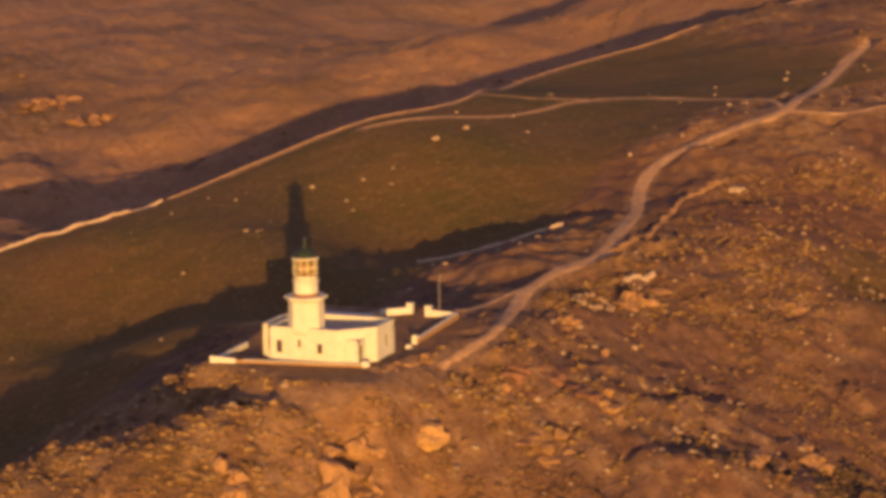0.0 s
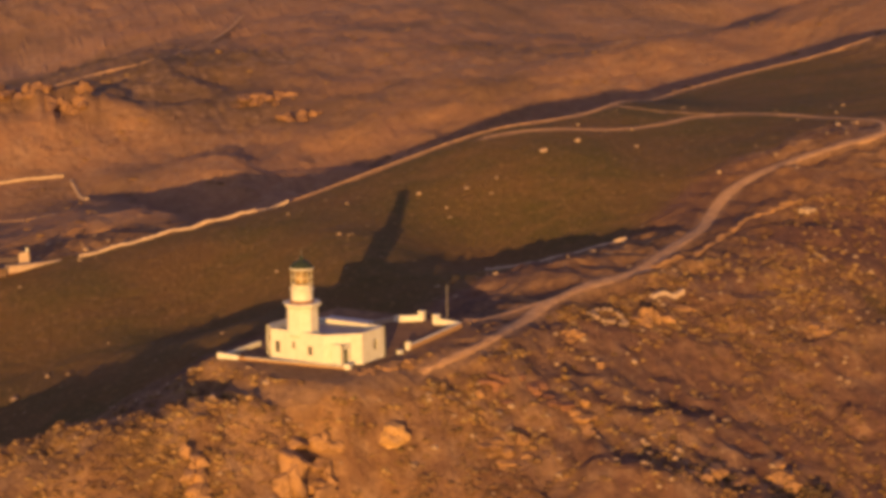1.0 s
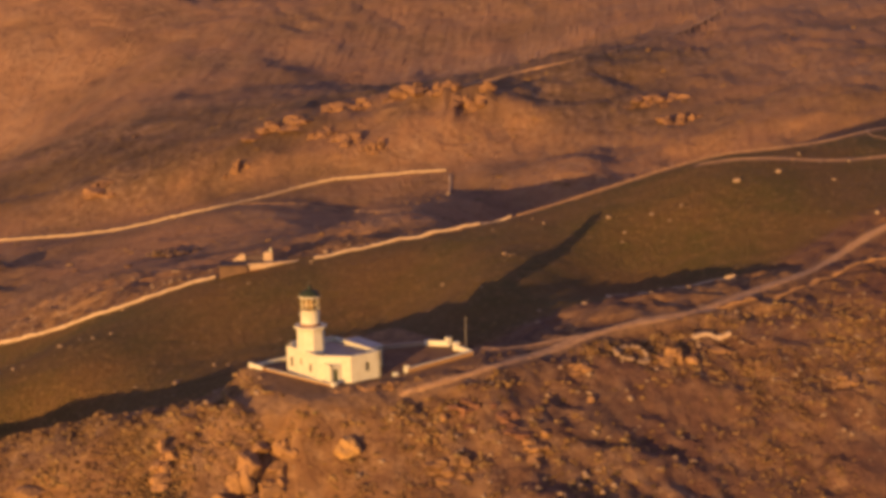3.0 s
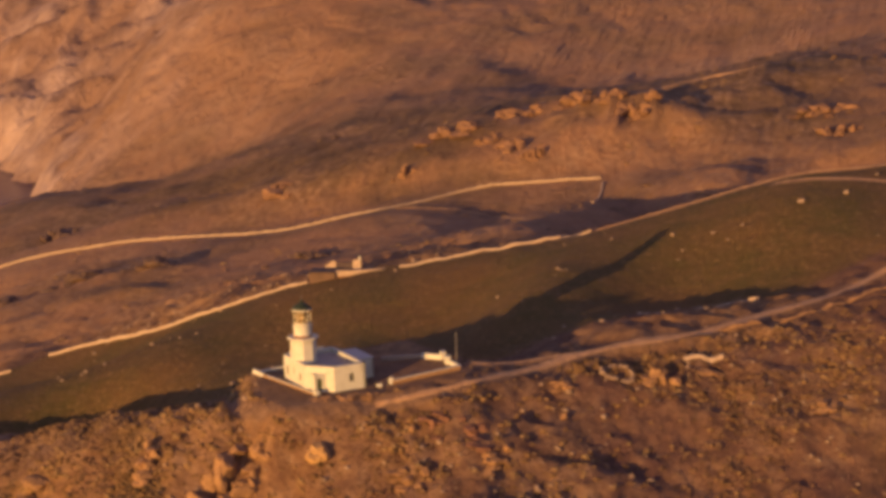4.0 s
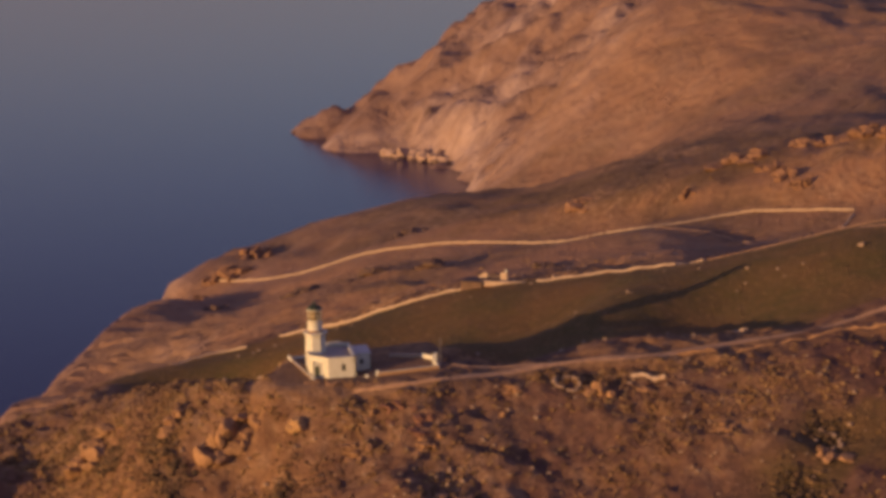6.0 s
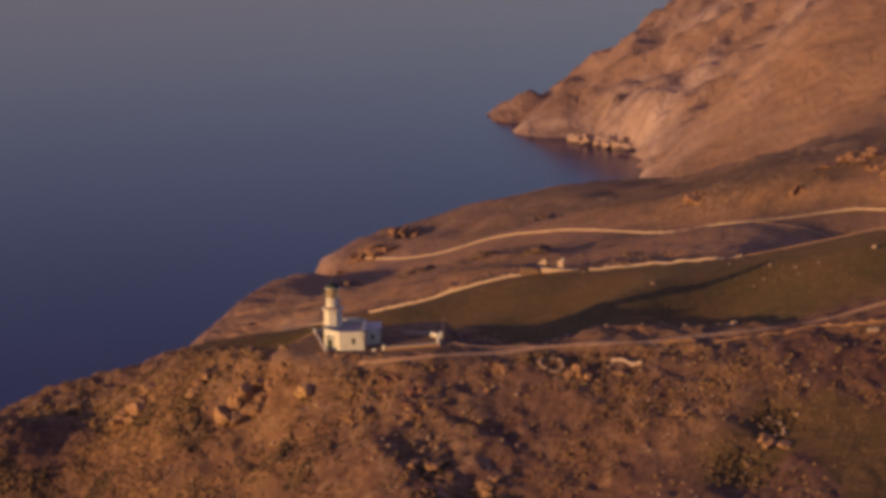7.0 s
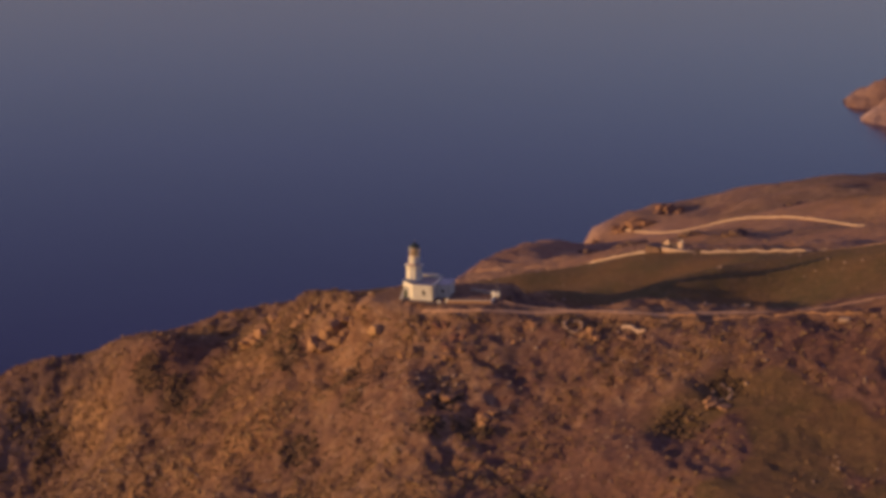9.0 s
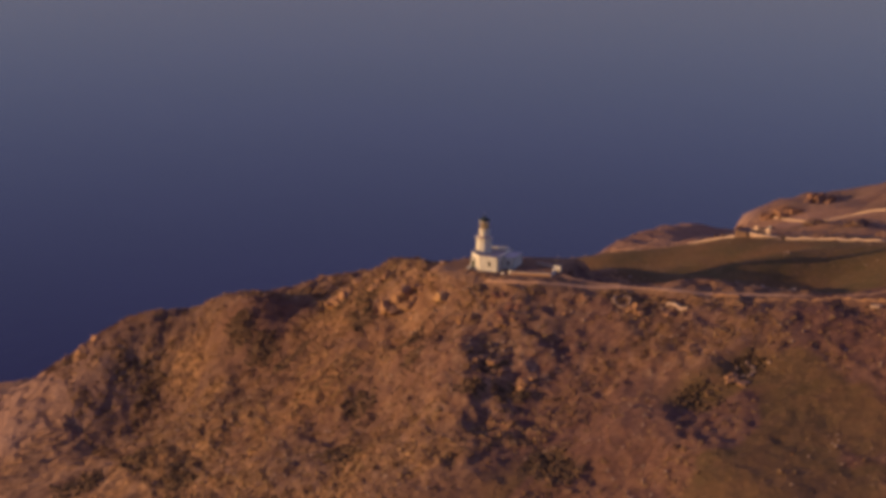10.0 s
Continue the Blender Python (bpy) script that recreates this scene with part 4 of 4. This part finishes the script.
white_block(2.5, -4.0, 0.55, 0.45, 0.38, -40, "small whitewashed stone block at the terrace corner")
white_block(8.3, 0.35, 0.42, 0.34, 0.62, 35, "stub of whitewashed yard wall with a broken end")
white_block(7.4, -0.5, 0.5, 0.3, 0.3, 35, "fallen whitewashed stone beside the yard")


def build_mast():
    x, y = 13.1, 6.0
    mast = part("mast", lathe([(0.09, -0.2), (0.09, 0.12), (0.045, 0.14), (0.035, 3.1), (0.02, 3.12)], 10), M_IRON)
    part("bracket", boxed(-0.03, 0.22, -0.015, 0.015, 2.86, 2.89), M_IRON, mast)
    mast.matrix_world = pose(x, y, ground_at(x, y))
    return tagged(mast, "slender grey iron mast by the yard gate", "mast")


build_mast()

# ---- tracks and field walls ----
track("track_main", MAIN_TRACK, 1.75, "pale dirt track from the lighthouse up the hill", start=0.4)
track("track_west", WEST_TRACK, 0.7, "narrow pale dirt track across the grass")
track("track_east", EAST_TRACK, 0.8, "pale dirt track leaving the junction")
track("track_yard", YARD_TRACK, 0.6, "short dirt path from the gate to the track")
track("track_fork", FORK_TRACK, 0.5, "faint dirt path branching over the grass")
track("track_lip", LIP_TRACK, 0.6, "narrow dirt path along the lip of the plateau", 0.1)
LIP_LABEL = "low pale stone wall along the lip of the plateau"
stone_wall("wall_lip_west", LIP_WALL_WEST, 0.26, 0.4, LIP_LABEL, M_LIPWALL, seed=8, lift=0.1)
stone_wall("wall_lip", LIP_WALL, 0.28, 0.4, LIP_LABEL, M_LIPWALL, seed=9, lift=0.1)
stone_wall("wall_lip_east", LIP_WALL_EAST, 0.24, 0.4, LIP_LABEL, M_LIPWALL, seed=10, lift=0.1)
track("track_far", FAR_TRACK, 1.2, "dirt track on the far hillside", 0.2)
stone_wall("wall_field", FIELD_WALL, 0.34, 0.42, "long pale dry-stone field wall", seed=3, lift=0.1)
stone_wall("wall_field_end", FIELD_WALL_END, 0.30, 0.4, "short end of the dry-stone field wall", seed=4, lift=0.1)
stone_wall("wall_bank", BANK_WALL, 0.2, 0.5, "low brown dry-stone bank beside the track", M_CRAG, seed=5)
stone_wall("wall_slope", SLOPE_WALL, 0.30, 0.45, "low pale dry-stone wall at the foot of the grass slope", M_LIPWALL, seed=6)
stone_wall("wall_ruin", [(33.7, 12.8), (35.4, 13.4), (37.3, 14.0)], 0.34, 0.5, "short stub of pale dry-stone wall below the track", M_LIPWALL, seed=7)
track("track_field", [(-40, 169.5), (-33, 167.5), (-26, 167.5), (-18, 164.5), (-11, 154), (-7, 143)], 0.7, "faint footpath across the walled field", 0.12, 0.6)


def stone_ring(cx, cy, radius, count, a0, a1, label, seed):
    """Tumbled stones set along an arc, the remains of a small pen."""
    rng = random.Random(seed)
    pen = new("stone_pen")
    pen.matrix_world = pose(cx, cy, ground_at(cx, cy))
    tagged(pen, label, "stone pen")
    for k in range(count):
        a = radians(a0 + (a1 - a0) * k / count) + rng.uniform(-0.1, 0.1)
        r = radius * rng.uniform(0.9, 1.1)
        x, y = r * math.cos(a) * 1.2, r * math.sin(a)
        bm = bmesh.new()
        bmesh.ops.create_icosphere(bm, subdivisions=2, radius=rng.uniform(0.2, 0.36))
        for v in bm.verts:
            v.co *= rng.uniform(0.82, 1.15)
            v.co.z *= 0.8
        bm.transform(Matrix.Translation((x, y, ground_at(cx + x, cy + y) - ground_at(cx, cy) + 0.12)))
        part("stone", bm, M_STONE, pen)
    return pen


stone_ring(28.0, 8.6, 1.25, 17, 0, 360, "ring of tumbled pale stones, remains of a pen", 31)
stone_ring(57.4, 9.2, 1.5, 14, -60, 130, "open arc of pale stones round a dark hollow", 32)


def prism(points, z0, z1):
    """A flat slab on a plan of points."""
    bm = bmesh.new()
    lo = [bm.verts.new((x, y, z0)) for x, y in points]
    hi = [bm.verts.new((x, y, z1)) for x, y in points]
    bm.faces.new(lo[::-1])
    bm.faces.new(hi)
    for k in range(len(points)):
        n = (k + 1) % len(points)
        bm.faces.new((lo[k], lo[n], hi[n], hi[k]))
    return bm


def build_hut():
    """A low ruined shelter on a pale walled terrace at the lip of the plateau."""
    hut = new("stone_hut")
    tagged(hut, "low ruined stone hut on a pale walled terrace beside the grass", "hut")
    hut.matrix_world = pose(-21.9, 67.6, ground_at(-17.5, 68.0), 0, 0, 6)
    part("side_room", boxed(-0.3, 3.3, -1.75, 1.3, -1.6, 0.6, bevel=0.12), M_DARKCRAG, hut, "dark rubble side room")
    part("side_roof", boxed(-0.4, 3.4, -1.85, 1.4, 0.604, 0.72, bevel=0.03), M_DARKROOF, hut, "dark flat roof of the side room")
    bm = bmesh.new()
    for y in (1.42, 1.72):
        for x, z in ((1.1, -0.6), (2.7, -0.6), (2.7, 1.5), (2.3, 1.62), (1.1, 0.75)):
            bm.verts.new((x, y, z))
    bm.verts.ensure_lookup_table()
    v = list(bm.verts)
    bm.faces.new(v[:5])
    bm.faces.new(v[5:][::-1])
    for k in range(5):
        bm.faces.new((v[k], v[(k + 1) % 5], v[5 + (k + 1) % 5], v[5 + k]))
    part("gable", bm, M_LIPWALL, hut, "broken pale gable wall")
    bm = boxed(0.0, 2.3, -0.09, 0.09, 0.0, 1.25, bevel=0.02)
    bm.transform(Matrix.Translation((2.72, 1.25, 0.1)) @ Matrix.Rotation(radians(-24), 4, "X"))
    part("roof", bm, M_DARKROOF, hut, "leaning dark purplish roof slab")
    part("end_wall", boxed(5.05, 6.2, 1.1, 1.5, -0.9, 1.75, bevel=0.08), M_LIPWALL, hut, "pale rendered end wall")
    part("chimney", boxed(5.85, 6.08, 1.2, 1.42, 1.754, 2.25, bevel=0.03), M_WHITE, hut, "slim whitewashed chimney")
    for name, mat, lift, tall, label in (("terrace_wall", M_LIPWALL, 0.0, 0.8, "pale rendered terrace wall"), ("retaining_wall", M_RUST, -0.75, 0.75, "rust-red retaining wall")):
        bm = bmesh.new()
        prev = None
        for k in range(15):
            u = k / 14
            x, y = 3.2 + 8.2 * u, -1.3 + 0.5 * u + 2.1 * u * u
            front = y - (0.06 if lift else 0.0)
            low = 0.55 * u + lift * (1 - 0.75 * u)
            high = 0.55 * u + (tall * (1 - 0.72 * u) if not lift else -0.004)
            ring = [bm.verts.new(c) for c in ((x, front, low), (x, front, high), (x, y + 0.45, high + 0.02), (x, y + 0.45, low))]
            if prev:
                for q in range(4):
                    bm.faces.new((prev[q], prev[(q + 1) % 4], ring[(q + 1) % 4], ring[q]))
            else:
                bm.faces.new(ring)
            prev = ring
        bm.faces.new(prev[::-1])
        part(name, bm, mat, hut, label)
    part("forecourt", prism([(2.3, -0.8), (6.0, -0.4), (8.5, 0.4), (8.0, 1.0), (2.3, 1.0)], -0.3, 0.28), M_PALETRACK, hut, "pale trodden forecourt")
    return hut


build_hut()


def rock_lump(bm, centre, size, tall, rng, level=3):
    """Adds one weathered lump: a ball cut by planes and roughened."""
    made = bmesh.ops.create_icosphere(bm, subdivisions=level, radius=1.0)["verts"]
    cuts = []
    for _ in range(12):
        v = Vector((rng.gauss(0, 1), rng.gauss(0, 1), rng.gauss(0, 0.8))).normalized()
        cuts.append((v, rng.uniform(0.45, 0.85)))
    shift = Vector((rng.uniform(0, 50), rng.uniform(0, 50), rng.uniform(0, 50)))
    turn = rng.uniform(0, 6.28)
    for v in made:
        c = v.co.copy()
        for n, lim in cuts:
            over = c.dot(n) - lim
            if over > 0:
                c -= n * over * 0.92
        c *= 1 + 0.28 * noise.fractal(c * 1.9 + shift, 1.0, 2.0, 4)
        x, y = c.x * size, c.y * size * 0.7
        v.co = Vector((centre[0] + x * math.cos(turn) - y * math.sin(turn), centre[1] + x * math.sin(turn) + y * math.cos(turn), centre[2] + c.z * tall))


def boulder(x, y, size, tall, seed, label, material=None, name="boulder", sink=0.2):
    bm = bmesh.new()
    rng = random.Random(seed)
    rock_lump(bm, (0, 0, 0), size, tall, rng, 4)
    ob = part(name, bm, material or M_CRAG)
    ob.matrix_world = pose(x, y, ground_at(x, y) + tall * sink, 0, 0, 0)
    return tagged(ob, label, "rock", "rocks on the hillside")


def crag(x, y, size, tall, seed, label, material=None, lumps=9, bulk=1.0):
    """An outcrop of several split lumps that share one root in the ground."""
    rng = random.Random(seed)
    z0 = ground_at(x, y)
    thing = tagged(new("rock_outcrop"), label, "rock outcrop", "rock outcrops")
    thing.matrix_world = pose(x, y, z0)
    for k in range(lumps):
        r = size * (0.0 if k == 0 else rng.uniform(0.25, 1.0))
        a = rng.uniform(0, 6.28)
        dx, dy = r * math.cos(a), r * math.sin(a) * 0.8
        s = bulk * size * rng.uniform(0.28, 0.66) * (1.3 if k == 0 else 1.0)
        h = tall * rng.uniform(0.45, 1.0) * (1.0 - 0.45 * r / size)
        bm = bmesh.new()
        rock_lump(bm, (dx, dy, ground_at(x + dx, y + dy) - z0 + 0.05 * h), s, h, rng)
        part("rock", bm, material or M_CRAG, thing)
    return thing


SUNLIT = "sunlit ochre crag of split rock among the scrub"
PALE = "pale boulder lying on the grass slope"
DOME = "smooth ochre dome of rock below the house"
BROWN = "rust-brown boulder among the scrub"
RED = "broken red-brown rocks below the track"
FARROCK = "weathered tan outcrop on the far slope"
DARKROCK = "dark lichened outcrop on the rusty slope"
for k, (x, y, size, tall, label) in enumerate([
    (-3.6, -12.9, 3.2, 2.1, SUNLIT), (-1.2, -11.2, 2.2, 1.2, SUNLIT), (-10.2, -13.4, 2.0, 1.0, SUNLIT), (-21.5, -14.2, 3.2, 2.4, SUNLIT), (27.0, -13.4, 2.2, 0.8, SUNLIT), (34.5, -11.2, 1.8, 0.8, SUNLIT),
    (32.0, 8.6, 1.6, 0.9, SUNLIT), (3.6, -5.0, 1.2, 0.32, SUNLIT), (5.4, -4.1, 1.3, 0.32, SUNLIT), (7.2, -3.1, 1.1, 0.3, SUNLIT), (23.5, 5.1, 1.4, 0.4, SUNLIT), (59.0, 7.0, 2.0, 0.9, SUNLIT), (36.0, 11.4, 1.2, 0.4, SUNLIT), (14.0, -4.7, 1.5, 0.45, RED), (17.0, -4.4, 1.6, 0.5, RED), (18.4, -6.6, 1.2, 0.4, RED), (47.5, 7.6, 1.6, 0.5, SUNLIT), (19.1, -7.5, 1.8, 0.5, SUNLIT), (-58.0, -50.0, 3.0, 2.0, SUNLIT), (12.5, -11.0, 2.0, 0.6, SUNLIT),
    (1, 210, 5.0, 2.6, FARROCK), (-7, 215, 5.0, 1.9, FARROCK), (-14, 221, 4.5, 1.6, FARROCK), (-24, 199, 4.0, 1.6, FARROCK), (-18, 193.5, 2.4, 2.2, FARROCK), (-45.5, 196, 2.6, 2.0, FARROCK), (-30, 205, 4.0, 1.5, FARROCK), (-28, 224, 6.0, 1.8, FARROCK), (-40, 214, 7.0, 2.0, FARROCK), (38, 212, 6.0, 1.4, FARROCK), (42, 197, 4.0, 1.5, FARROCK), (-76, 201, 5.0, 1.6, FARROCK), (-180, 186, 5.5, 2.8, FARROCK), (-186, 206, 6.0, 3.0, FARROCK), (-190, 224, 6.0, 2.8, FARROCK),
    (-95, 144, 5.5, 1.5, DARKROCK), (-79, 146, 4.5, 1.3, DARKROCK), (-107, 137, 4.5, 1.4, DARKROCK), (-44, 131, 4.5, 1.4, DARKROCK), (-141, 228, 5.5, 1.8, DARKROCK), (-150, 158, 4.0, 1.3, DARKROCK),
]):
    crag(x, y, size, tall, 200 + k, label, {DARKROCK: M_DARKCRAG, FARROCK: M_FARCRAG, RED: M_REDCRAG}.get(label), 9 if label in (SUNLIT, RED) else 13, 1.0 if label in (SUNLIT, RED) else 0.75)
for k, (x, y, size, tall, label) in enumerate([
    (4.3, -9.5, 2.0, 0.9, DOME), (31.5, 8.8, 1.0, 1.2, BROWN), (24.3, 0.8, 0.5, 0.4, BROWN), (29.0, -4.0, 0.5, 0.4, BROWN),
    (41.8, 63.3, 0.6, 0.45, PALE), (47.0, 66.0, 0.5, 0.4, PALE), (57.1, 33.1, 0.7, 0.5, BROWN), (14.1, -9.6, 0.7, 0.5, BROWN),
    (12.0, -6.0, 0.5, 0.35, BROWN), (20.4, -5.6, 0.6, 0.4, BROWN),
]):
    boulder(x, y, size, tall, 100 + k, label, {PALE: M_STONE, DOME: M_OCHREROCK}.get(label), sink=-0.25 if label == DOME else 0.2)


def skerry(x, y, long, wide, tall, turn, seed, material=None, label="low pale granite skerry rising from the sea"):
    """A low sea rock, split by clefts."""
    rng = random.Random(seed)
    thing = tagged(new("skerry"), label, "sea rock", "skerries off the headland")
    thing.matrix_world = pose(x, y, SEA + 0.1 * tall, 0, 0, turn)
    for k in range(6):
        bm = bmesh.new()
        s = (k / 5 - 0.5) * long
        rock_lump(bm, (s, rng.uniform(-0.3, 0.3) * wide, 0), wide * rng.uniform(0.6, 1.0), tall * rng.uniform(0.6, 1.1), rng)
        part("rock", bm, material or M_SKERRY, thing)
    return thing


for k, (x, y, long, wide, tall, turn) in enumerate([(-361, 557, 36, 7, 5.5, -12), (-420, 602, 16, 5, 3, -15), (-408, 606, 10, 4, 3.5, 0), (-340, 549, 18, 6, 4.5, -15), (-310, 536, 20, 6, 4, -20)]):
    skerry(x, y, long, wide, tall, turn, 300 + k)
for k, (x, y, long, wide, tall, turn) in enumerate([(-470, 622, 26, 5, 1.6, -8), (-436, 616, 32, 6, 1.8, -10), (-404, 596, 28, 6, 1.8, -15), (-352, 550, 40, 6, 1.5, -12), (-322, 536, 26, 5, 1.5, -20)]):
    skerry(x, y, long, wide, tall, turn, 320 + k, M_DARKCRAG, "dark low ledge of reef just above the sea")


def stone_cistern(x, y):
    """A small open box of mortared stone."""
    thing = tagged(new("cistern"), "small square stone cistern with an open dark top", "cistern")
    thing.matrix_world = pose(x, y, ground_at(x, y), 0, 0, 30)
    for p, q in (((-0.7, -0.6), (0.7, -0.6)), ((0.7, 0.6), (-0.7, 0.6)), ((-0.7, 0.4), (-0.7, -0.4)), ((0.7, -0.4), (0.7, 0.4))):
        part("wall", wall_panel(p, q, -0.5, 0.5, 0.2), M_WALLSTONE, thing)
    part("water", boxed(-0.48, 0.48, -0.38, 0.38, -0.5, 0.1), M_DARKPANE, thing, "dark water inside")
    return thing


stone_cistern(58.4, 31.0)

# ---- scattered stones and scrub ----


def scatter(name, places, sizes, shapes, material, label, category, seed, squash=0.8):
    """Many small shapes set on the ground, joined into one."""
    rng = np.random.default_rng(seed)
    z = height(places[:, 0], places[:, 1])
    verts, faces, count = [], [], 0
    pick = rng.integers(0, len(shapes), len(places))
    for k, (v, f) in enumerate(shapes):
        sel = np.where(pick == k)[0]
        if not len(sel):
            continue
        a = rng.uniform(0, 2 * np.pi, len(sel))
        s = sizes[sel]
        c, n = np.cos(a), np.sin(a)
        sq = squash * rng.uniform(0.7, 1.3, len(sel))
        px = places[sel, 0][:, None] + s[:, None] * (v[None, :, 0] * c[:, None] - v[None, :, 1] * n[:, None])
        py = places[sel, 1][:, None] + s[:, None] * (v[None, :, 0] * n[:, None] + v[None, :, 1] * c[:, None])
        pz = z[sel][:, None] + (s * sq)[:, None] * v[None, :, 2]
        verts.append(np.stack([px, py, pz], -1).reshape(-1, 3))
        faces.append((f[None] + (count + np.arange(len(sel)) * len(v))[:, None, None]).reshape(-1, 3))
        count += len(sel) * len(v)
    co, tri = np.concatenate(verts).astype(np.float32), np.concatenate(faces).astype(np.int32)
    me = bpy.data.meshes.new(name)
    me.vertices.add(len(co))
    me.vertices.foreach_set("co", co.ravel())
    me.loops.add(tri.size)
    me.loops.foreach_set("vertex_index", tri.ravel())
    me.polygons.add(len(tri))
    me.polygons.foreach_set("loop_start", np.arange(0, tri.size, 3, dtype=np.int32))
    me.polygons.foreach_set("loop_total", np.full(len(tri), 3, np.int32))
    me.update(calc_edges=True)
    me.materials.append(material)
    return tagged(new(name, me), label, category, kind="stuff")


def lump_shapes(seed, n, level, jag):
    out = []
    for k in range(n):
        bm = bmesh.new()
        bmesh.ops.create_icosphere(bm, subdivisions=level + 1, radius=1.0)
        rng = random.Random(seed + k)
        for v in bm.verts:
            v.co *= rng.uniform(1 - jag, 1 + jag)
            v.co.z = v.co.z * 0.8 + 0.25
        bm.faces.ensure_lookup_table()
        bm.verts.index_update()
        out.append((np.array([v.co[:] for v in bm.verts]), np.array([[v.index for v in f.verts] for f in bm.faces])))
        bm.free()
    return out


def bush_shapes(seed, n):
    """Low bushes: a ragged core with many upright leafy blades round it."""
    out = []
    for k in range(n):
        rng = np.random.default_rng(seed + k)
        v, f = lump_shapes(seed + 40 + k, 1, 0, 0.3)[0]
        v = v * np.array([0.7, 0.7, 0.6])
        blades = 11
        d = rng.normal(size=(blades, 3))
        d[:, 2] = np.abs(d[:, 2]) * 0.7 + 0.1
        d /= np.linalg.norm(d, axis=1)[:, None]
        tip = d * rng.uniform(0.8, 1.25, (blades, 1))
        side = np.cross(d, rng.normal(size=(blades, 3)))
        side /= np.linalg.norm(side, axis=1)[:, None]
        tri = np.stack([d * 0.3 + side * 0.2, d * 0.3 - side * 0.2, tip], 1).reshape(-1, 3)
        out.append((np.vstack([v, tri]), np.vstack([f, len(v) + np.arange(blades * 3).reshape(-1, 3)])))
    return out


def sow(seed, count, x0, x1, y0, y1, keep):
    rng = np.random.default_rng(seed)
    p = np.stack([rng.uniform(x0, x1, count), rng.uniform(y0, y1, count)], 1)
    return p[rng.random(count) < keep(p[:, 0], p[:, 1])]


def wild(x, y):
    grass, rock, bare, smooth, far = masks(x, y)
    open_ground = 1 - step(y, np.interp(x, [-60, -20, 0, 20, 40, 60], [14, 6, 7, 9, 17, 32]) - 2, np.interp(x, [-60, -20, 0, 20, 40, 60], [14, 6, 7, 9, 17, 32]) + 3) * (1 - step(y, 76, 84))
    open_ground = open_ground * (1 - 0.85 * heath(x, y))
    return open_ground * np.clip(1 - 1.6 * smooth, 0, 1) * (0.22 + 0.78 * tussock(x, y))


def stony(x, y):
    grass, rock, bare, smooth, far = masks(x, y)
    return np.clip((1 - bare) * (0.12 + 0.7 * rock) * step(fbm(x, y, 14, 67, 3), 0.38, 0.62) * (1 - 0.66 * grass), 0, 1)


rng_s = np.random.default_rng(7)
at = sow(11, 135000, -72, 106, -55, 44, wild)
scatter("scrub", at, 0.13 + 0.42 * rng_s.random(len(at)) ** 1.6, bush_shapes(3, 6), M_SHRUB, "dry rust-brown scrub and heather on the slopes", "scrub", 12, 0.54)
at = sow(17, 60000, -72, 70, -66, 14, lambda x, y: 0.9 * thicket_shade(x, y))
scatter("dark_scrub", at, 0.22 + 0.42 * rng_s.random(len(at)) ** 1.4, bush_shapes(23, 5), M_DARKSHRUB, "dark thickets of low heath scrub on the knoll, some in place of shadow", "scrub", 18, 0.75)
at = sow(13, 21000, -60, 110, -50, 85, stony)
scatter("loose_stones", at, 0.07 + 0.30 * rng_s.random(len(at)) ** 3, lump_shapes(5, 6, 0, 0.3), M_STONE, "pale loose stones scattered over the hillside", "stones", 14, 0.75)
at = sow(15, 1800, -120, 150, 84, 300, wild)
scatter("far_scrub", at, 0.35 + 0.8 * rng_s.random(len(at)) ** 2, bush_shapes(9, 4), M_SHRUB, "dark scrub on the far slope", "scrub", 16, 0.3)
